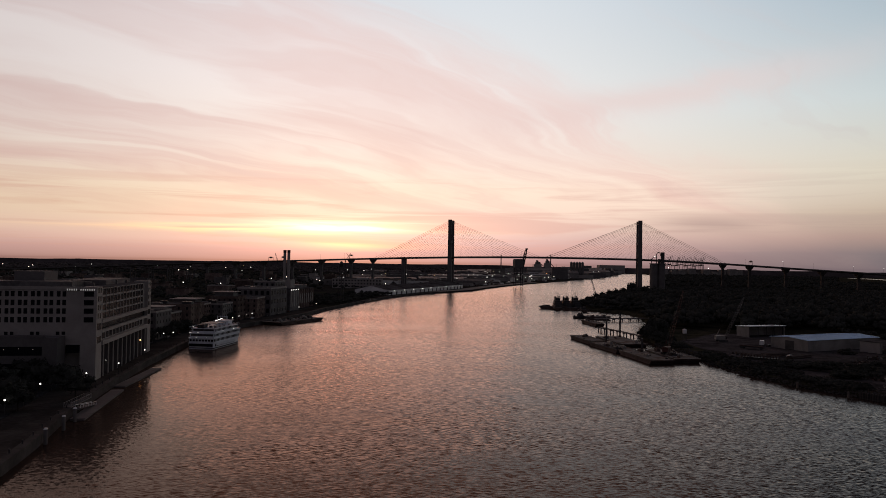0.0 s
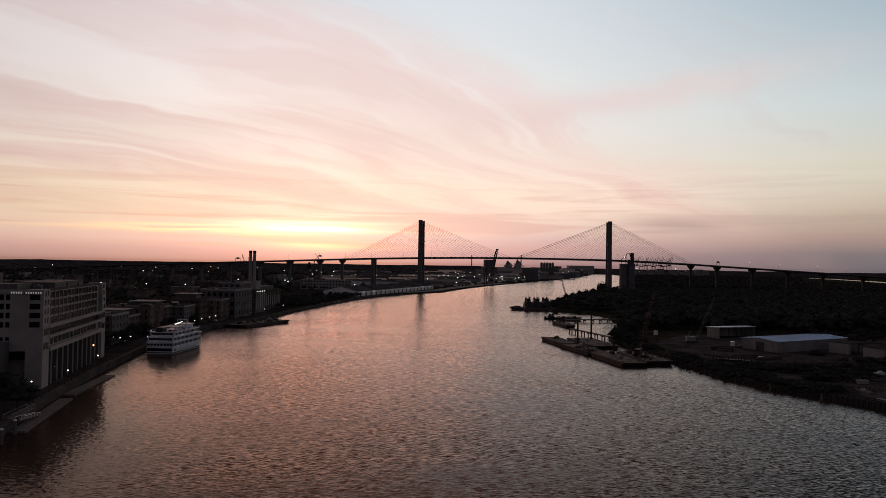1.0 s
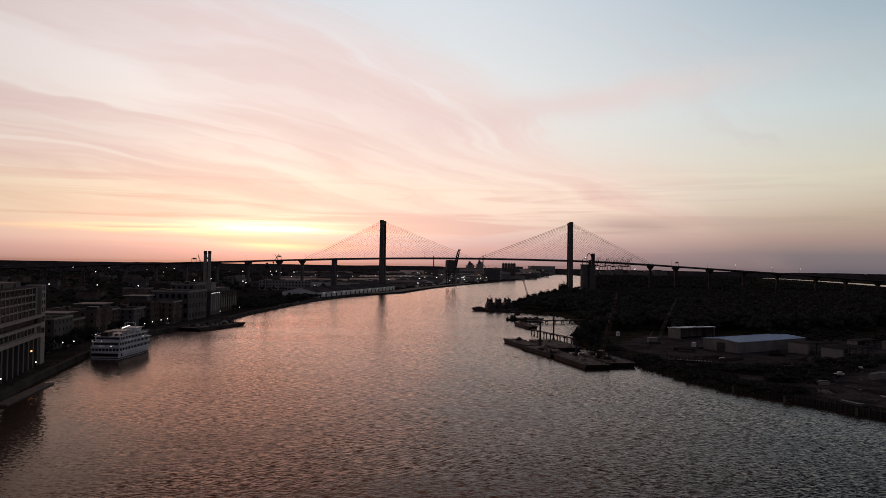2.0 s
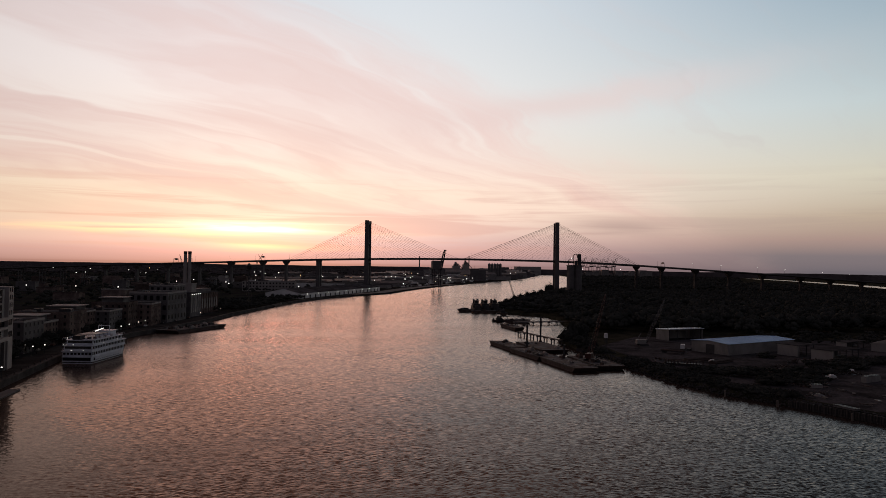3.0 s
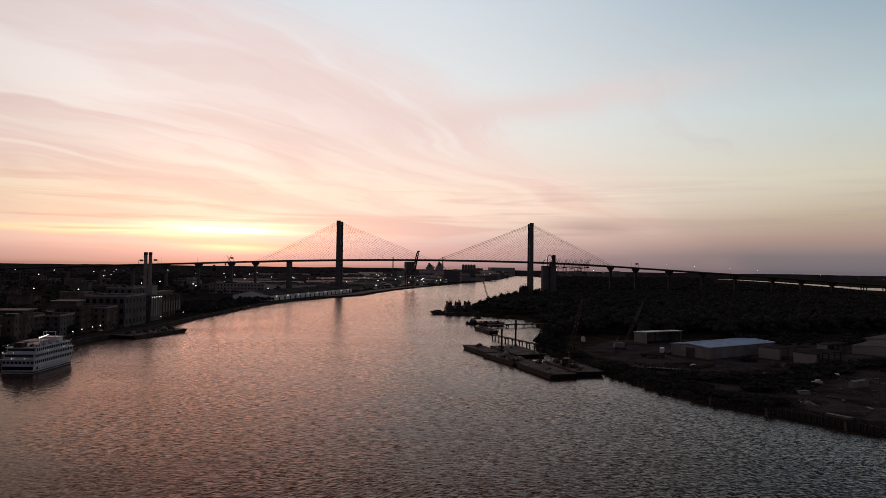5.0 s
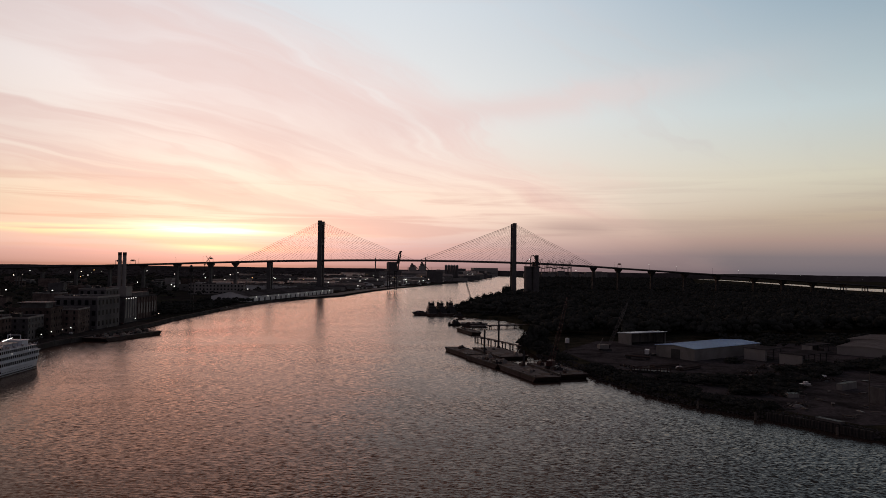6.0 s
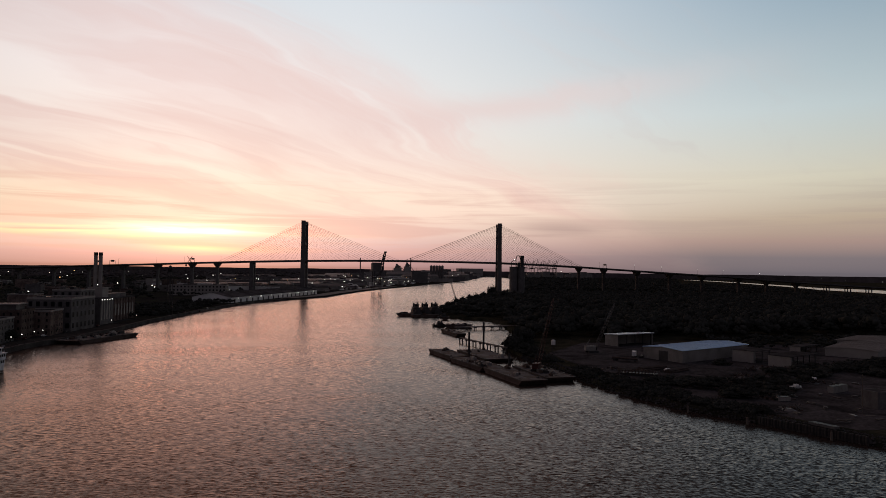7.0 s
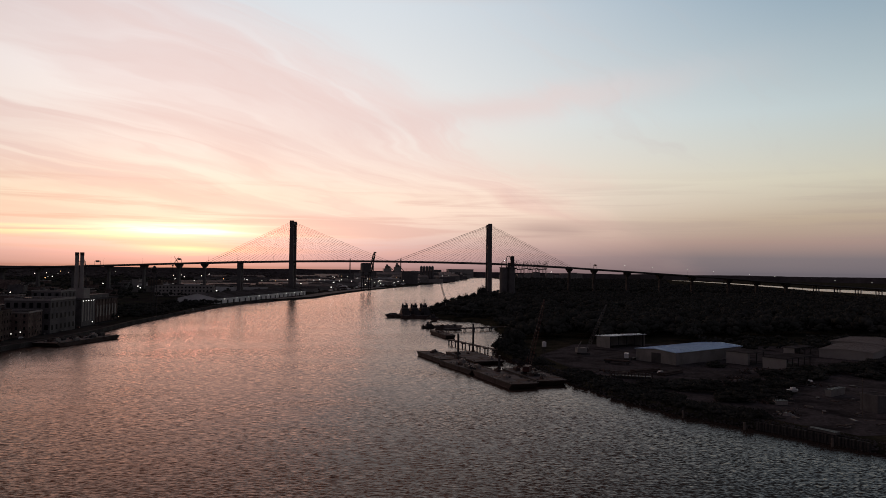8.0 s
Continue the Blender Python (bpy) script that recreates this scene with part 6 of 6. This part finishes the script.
part("tank", Geo().tube((0, 0, 0), (0, 0, 2.8), 0.7, n=12).tube((0, 0, 2.8), (0, 0, 3.1), 0.7, 0.2, 12), WHITE_PAINT, ys_)
part("valve", Geo().tube((0, -0.65, 0.6), (0, -1.0, 0.6), 0.15, n=6), STEEL, ys_)
lorry = thing("box_truck", put(204, 446, 2.86, 60), "white box truck parked beside the big shed", "truck")
part("box", Geo().box(-3.6, 2.0, -1.2, 1.2, 1.0, 3.6), WHITE_PAINT, lorry)
part("cab", Geo().box(2.05, 3.9, -1.1, 1.1, 0.6, 2.6), WHITE_PAINT, lorry)
for a in (-2.4, 2.9):
    for b in (-1.05, 1.05):
        part("wheel", Geo().tube((a, b - 0.14, 0.5), (a, b + 0.14, 0.5), 0.5, n=10), STEEL, lorry)

# broken stone along the island bank
RR = random.Random(9)
stone_v, stone_f = [], []
for i in range(2600):
    y = RR.uniform(200, 470)
    x = bank_x(NORTH, y) + RR.uniform(-2.2, 3.0)
    s = RR.uniform(0.25, 0.8)
    b = len(stone_v)
    for c in ((1, 0, 0), (-1, 0, 0), (0, 1, 0), (0, -1, 0), (0, 0, 1), (0, 0, -1)):
        k = s * RR.uniform(0.6, 1.3)
        stone_v.append((x + c[0] * k, y + c[1] * k, max(-0.4, min(2.6, (x - bank_x(NORTH, y) + 1.5) * 0.9)) + c[2] * k * 0.8))
    stone_f += [(b, b + 2, b + 4), (b + 2, b + 1, b + 4), (b + 1, b + 3, b + 4), (b + 3, b, b + 4), (b + 2, b, b + 5), (b + 1, b + 2, b + 5), (b + 3, b + 1, b + 5), (b, b + 3, b + 5)]
g = Geo()
g.v, g.f = stone_v, stone_f
solid("bank_stones", g, QUAY_STONE, "dark broken stone along the island bank", "stones", kind="stuff")

# ---------------------------------------------------------------- barges and boats at the island
barge((97.5, 502.2), -81, 40, 11.3, 2.3, "rusty deck barge with a bare deck moored off the island", cargo=3, seed=1)
barge((102.5, 460.2), -78.5, 42, 12, 2.2, "rusty deck barge with hoses and gear moored off the island", cargo=9, seed=15)
barge((112.2, 418.4), -82, 45, 13.5, 2.4, "long dark deck barge moored off the island", cargo=4, seed=2)
barge((129.5, 421.8), -84, 42, 15, 2.5, "wide rusty crane barge moored against the island bank", cargo=10, seed=14)
barge((118.5, 500), -83, 48, 18, 2.0, "wide flat work barge moored off the island", cargo=5, seed=4)
for x, y, h in ((109.6, 466, 16.2), (126.5, 497, 19.5), (121, 422.6, 9.0)):
    t = thing("spud_pile", put(x, y, -4), "tall dark steel spud pile standing by the barges", "pile", "spud piles")
    part("shaft", Geo().tube((0, 0, 0), (0, 0, h + 4), 0.62, n=10), STEEL, t)
    part("collar", Geo().tube((0, 0, 6.0), (0, 0, 7.2), 1.0, n=10), RUST, t)
walkway = thing("jetty", put(126, 560, 0, -77), "old timber jetty on piles beside the barges", "jetty")
part("deck", Geo().box(0, 66, -1.4, 1.4, 3.0, 3.5), WOOD, walkway)
for i in range(7):
    part("pile_bent", Geo().tube((0.8 + i * 10.6, -1.1, -3), (0.8 + i * 10.6, -1.1, 3.0), 0.45, n=7).tube((0.8 + i * 10.6, 1.1, -3), (0.8 + i * 10.6, 1.1, 3.0), 0.45, n=7).box(i * 10.6, 1.6 + i * 10.6, -1.8, 1.8, 2.4, 3.0), DARK_CONCRETE, walkway)
    part("rail_post", Geo().tube((i * 10.6 + 1, 1.3, 3.5), (i * 10.6 + 1, 1.3, 4.6), 0.07, n=5), WOOD, walkway)
pier2 = thing("jetty", put(143, 655, 0, 14), "long low concrete jetty running to the island shore", "jetty")
part("deck", Geo().box(0, 72, -2.2, 2.2, 2.2, 3.0), DARK_CONCRETE, pier2)
for i in range(9):
    part("pile_bent", Geo().box(2 + i * 8.4, 3 + i * 8.4, -2, 2, 1.5, 2.2).tube((2.5 + i * 8.4, -1.6, -3), (2.5 + i * 8.4, -1.6, 1.5), 0.4, n=7).tube((2.5 + i * 8.4, 1.6, -3), (2.5 + i * 8.4, 1.6, 1.5), 0.4, n=7), DARK_CONCRETE, pier2)
barge((140, 686), -16, 25, 15, 2.6, "dark work pontoon at the head of the jetty", cargo=6, seed=6)
barge((131, 641), -84, 43, 7.5, 2.4, "narrow dark barge moored beside the jetty head", cargo=5, seed=7)


def workboat(x, y, turn, s, label, group="work boats"):
    t = thing("tugboat", put(x, y, 0, turn), label, "tugboat", group)
    h = Geo()
    rows = [(-11, 2.6, 2.2), (-9, 3.3, 2.2), (3, 3.4, 2.4), (9, 3.3, 3.2), (11, 2.6, 3.6)]
    for a, w, top in rows:
        h.v += [(a * s, -w * s * 0.8, -0.8), (a * s, w * s * 0.8, -0.8), (a * s, w * s, top * s), (a * s, -w * s, top * s)]
    for i in range(len(rows) - 1):
        h.f += [tuple(4 * i + k for k in (j, (j + 1) % 4)) + tuple(4 * (i + 1) + k for k in ((j + 1) % 4, j)) for j in range(4)]
    h.f += [(3, 2, 1, 0), tuple(range(16, 20))]
    part("hull", h, STEEL, t)
    part("deck_house", Geo().box(-6.5 * s, 4.6 * s, -3.1 * s, 3.1 * s, 1.8 * s, 4.4 * s).box(-4.6 * s, 3.9 * s, -2.75 * s, 2.75 * s, 4.63 * s, 6.0 * s), STEEL, t)
    house_ = part("wheelhouse", Geo().box(-0.5 * s, 3.2 * s, -1.6 * s, 1.6 * s, 6.0 * s, 8.3 * s).box(-0.9 * s, 3.6 * s, -1.9 * s, 1.9 * s, 8.3 * s, 8.55 * s), DARK_CONCRETE, t)
    for a in (-1.1, 0, 1.1):
        part("window", Geo().box(3.18 * s, 3.28 * s, (a - 0.42) * s, (a + 0.42) * s, 6.9 * s, 7.9 * s), GLASS, house_)
    part("funnel", Geo().tube((-3 * s, -1.5 * s, 4.6 * s), (-3 * s, -1.5 * s, 9.2 * s), 0.8 * s, 0.7 * s, 10), STEEL, t)
    part("upper_deck", Geo().box(-4.2 * s, 4.6 * s, -2.6 * s, 2.6 * s, 4.401 * s, 4.62 * s), STEEL, t)
    part("funnel", Geo().tube((-3 * s, 1.5 * s, 4.6 * s), (-3 * s, 1.5 * s, 9.6 * s), 0.55 * s, 0.5 * s, 10), STEEL, t)
    part("push_knee", Geo().box(8.5 * s, 9.6 * s, -1.6 * s, 1.6 * s, 1.8 * s, 5.2 * s), STEEL, t)
    for a in (-8, -6.5):
        part("winch", Geo().tube((a * s, -1.2 * s, 2.5 * s), (a * s, 1.2 * s, 2.5 * s), 0.7 * s, n=8), STEEL, t)
    g = Geo()
    for a in range(9):
        g.tube(((-4 + a) * s, -2.5 * s, 4.6 * s), ((-4 + a) * s, -2.5 * s, 5.6 * s), 0.05 * s, n=4)
    part("rail", g.tube((-4 * s, -2.5 * s, 5.6 * s), (4 * s, -2.5 * s, 5.6 * s), 0.05 * s, n=4), STEEL, t)
    part("aerial", Geo().tube((2.4 * s, 1.2 * s, 8.5 * s), (2.4 * s, 1.2 * s, 11.2 * s), 0.07 * s, n=5).tube((-1.8 * s, 0, 4.6 * s), (-1.8 * s, 0, 10.5 * s), 0.12 * s, 0.06 * s, n=5), STEEL, t)
    part("mast", Geo().tube((1 * s, 0, 8.5 * s), (1 * s, 0, 12.6 * s), 0.14 * s, 0.07 * s, 6).tube((1 * s, -1.0 * s, 11.6 * s), (1 * s, 1.0 * s, 11.6 * s), 0.06 * s, n=4), STEEL, t)
    return t


barge((115.5, 833), -10, 19, 14, 3.0, "long dark barge beside the moored tugs", cargo=4, seed=12)
barge((129.5, 816.5), -2, 31, 9, 2.6, "low dark barge lying across the bows of the moored tugs", cargo=3, seed=16)
for x_, y_, a_, s_ in ((138.8, 842, -92, 1.52), (149.4, 844, -89, 1.52), (160.2, 843, -88, 1.56)):
    workboat(x_, y_, a_, s_, "dark tugboat moored abreast of two others")
workboat(137, 694, 190, 0.62, "small dark work boat at the jetty head")
barge((154, 776), 0, 9.2, 6, 3.0, "small rusty box pontoon near the island shore", cargo=1, seed=8)
workboat(163, 806, 8, 0.6, "small dark work boat near the island shore")
# leaning dredge boom near the island point
db = thing("dredge_crane", put(223, 1008, 0), "floating dredge crane with a leaning lattice boom", "crane")
part("pontoon", Geo().box(-12, 8, -5, 5, -0.6, 1.8), RUST, db)
part("machine_house", Geo().box(-3, 3, -2.5, 2.5, 1.8, 5.0), STEEL, db)
part("boom", Geo().lattice((0, 0, 3.5), (-9, 4, 36), 1.8, 14, 0.16, 0.7), SHEET, db, "pale lattice boom")
hut = block("shore_hut", (205, 922, 2.8), 10, 15, 8, 6.5, STUCCO, "low grey hut under the shore trees", "hut")
gable_shed("boat_house", (244, 918, 2.8), 0, 8, 7, 7.0, 3.2, WHITE_PAINT, ROOF, "small pale gabled hut at the woods' edge")

# loose timber, pallets and plates lying about the quay end of the yard
RY = random.Random(88)
for i in range(34):
    x, y = RY.uniform(178, 262), RY.uniform(266, 345)
    if x < bank_x(NORTH, y) + 7 or (215 < x < 242 and 284 < y < 304):
        continue
    t = thing("pallet_stack", put(x, y, 2.86, RY.uniform(0, 180)), "small stack of dark pallets and plates in the yard", "pallets", "yard pallets")
    for k in range(RY.randint(1, 4)):
        part("pallet", Geo().box(-RY.uniform(0.7, 2.4), RY.uniform(0.7, 2.4), -0.6, 0.6, k * 0.2, k * 0.2 + 0.17), (WOOD, RUST, DARK_CONCRETE, SHEET)[(i + k) % 4], t)
for i in range(9):
    x, y = RY.uniform(190, 262), RY.uniform(340, 395)
    heap(x, y, RY.uniform(2, 5), RY.uniform(0.8, 1.8), (STEEL, RUST, DARK_CONCRETE)[i % 3], "low dark heap of scrap beside the yard track", 700 + i)
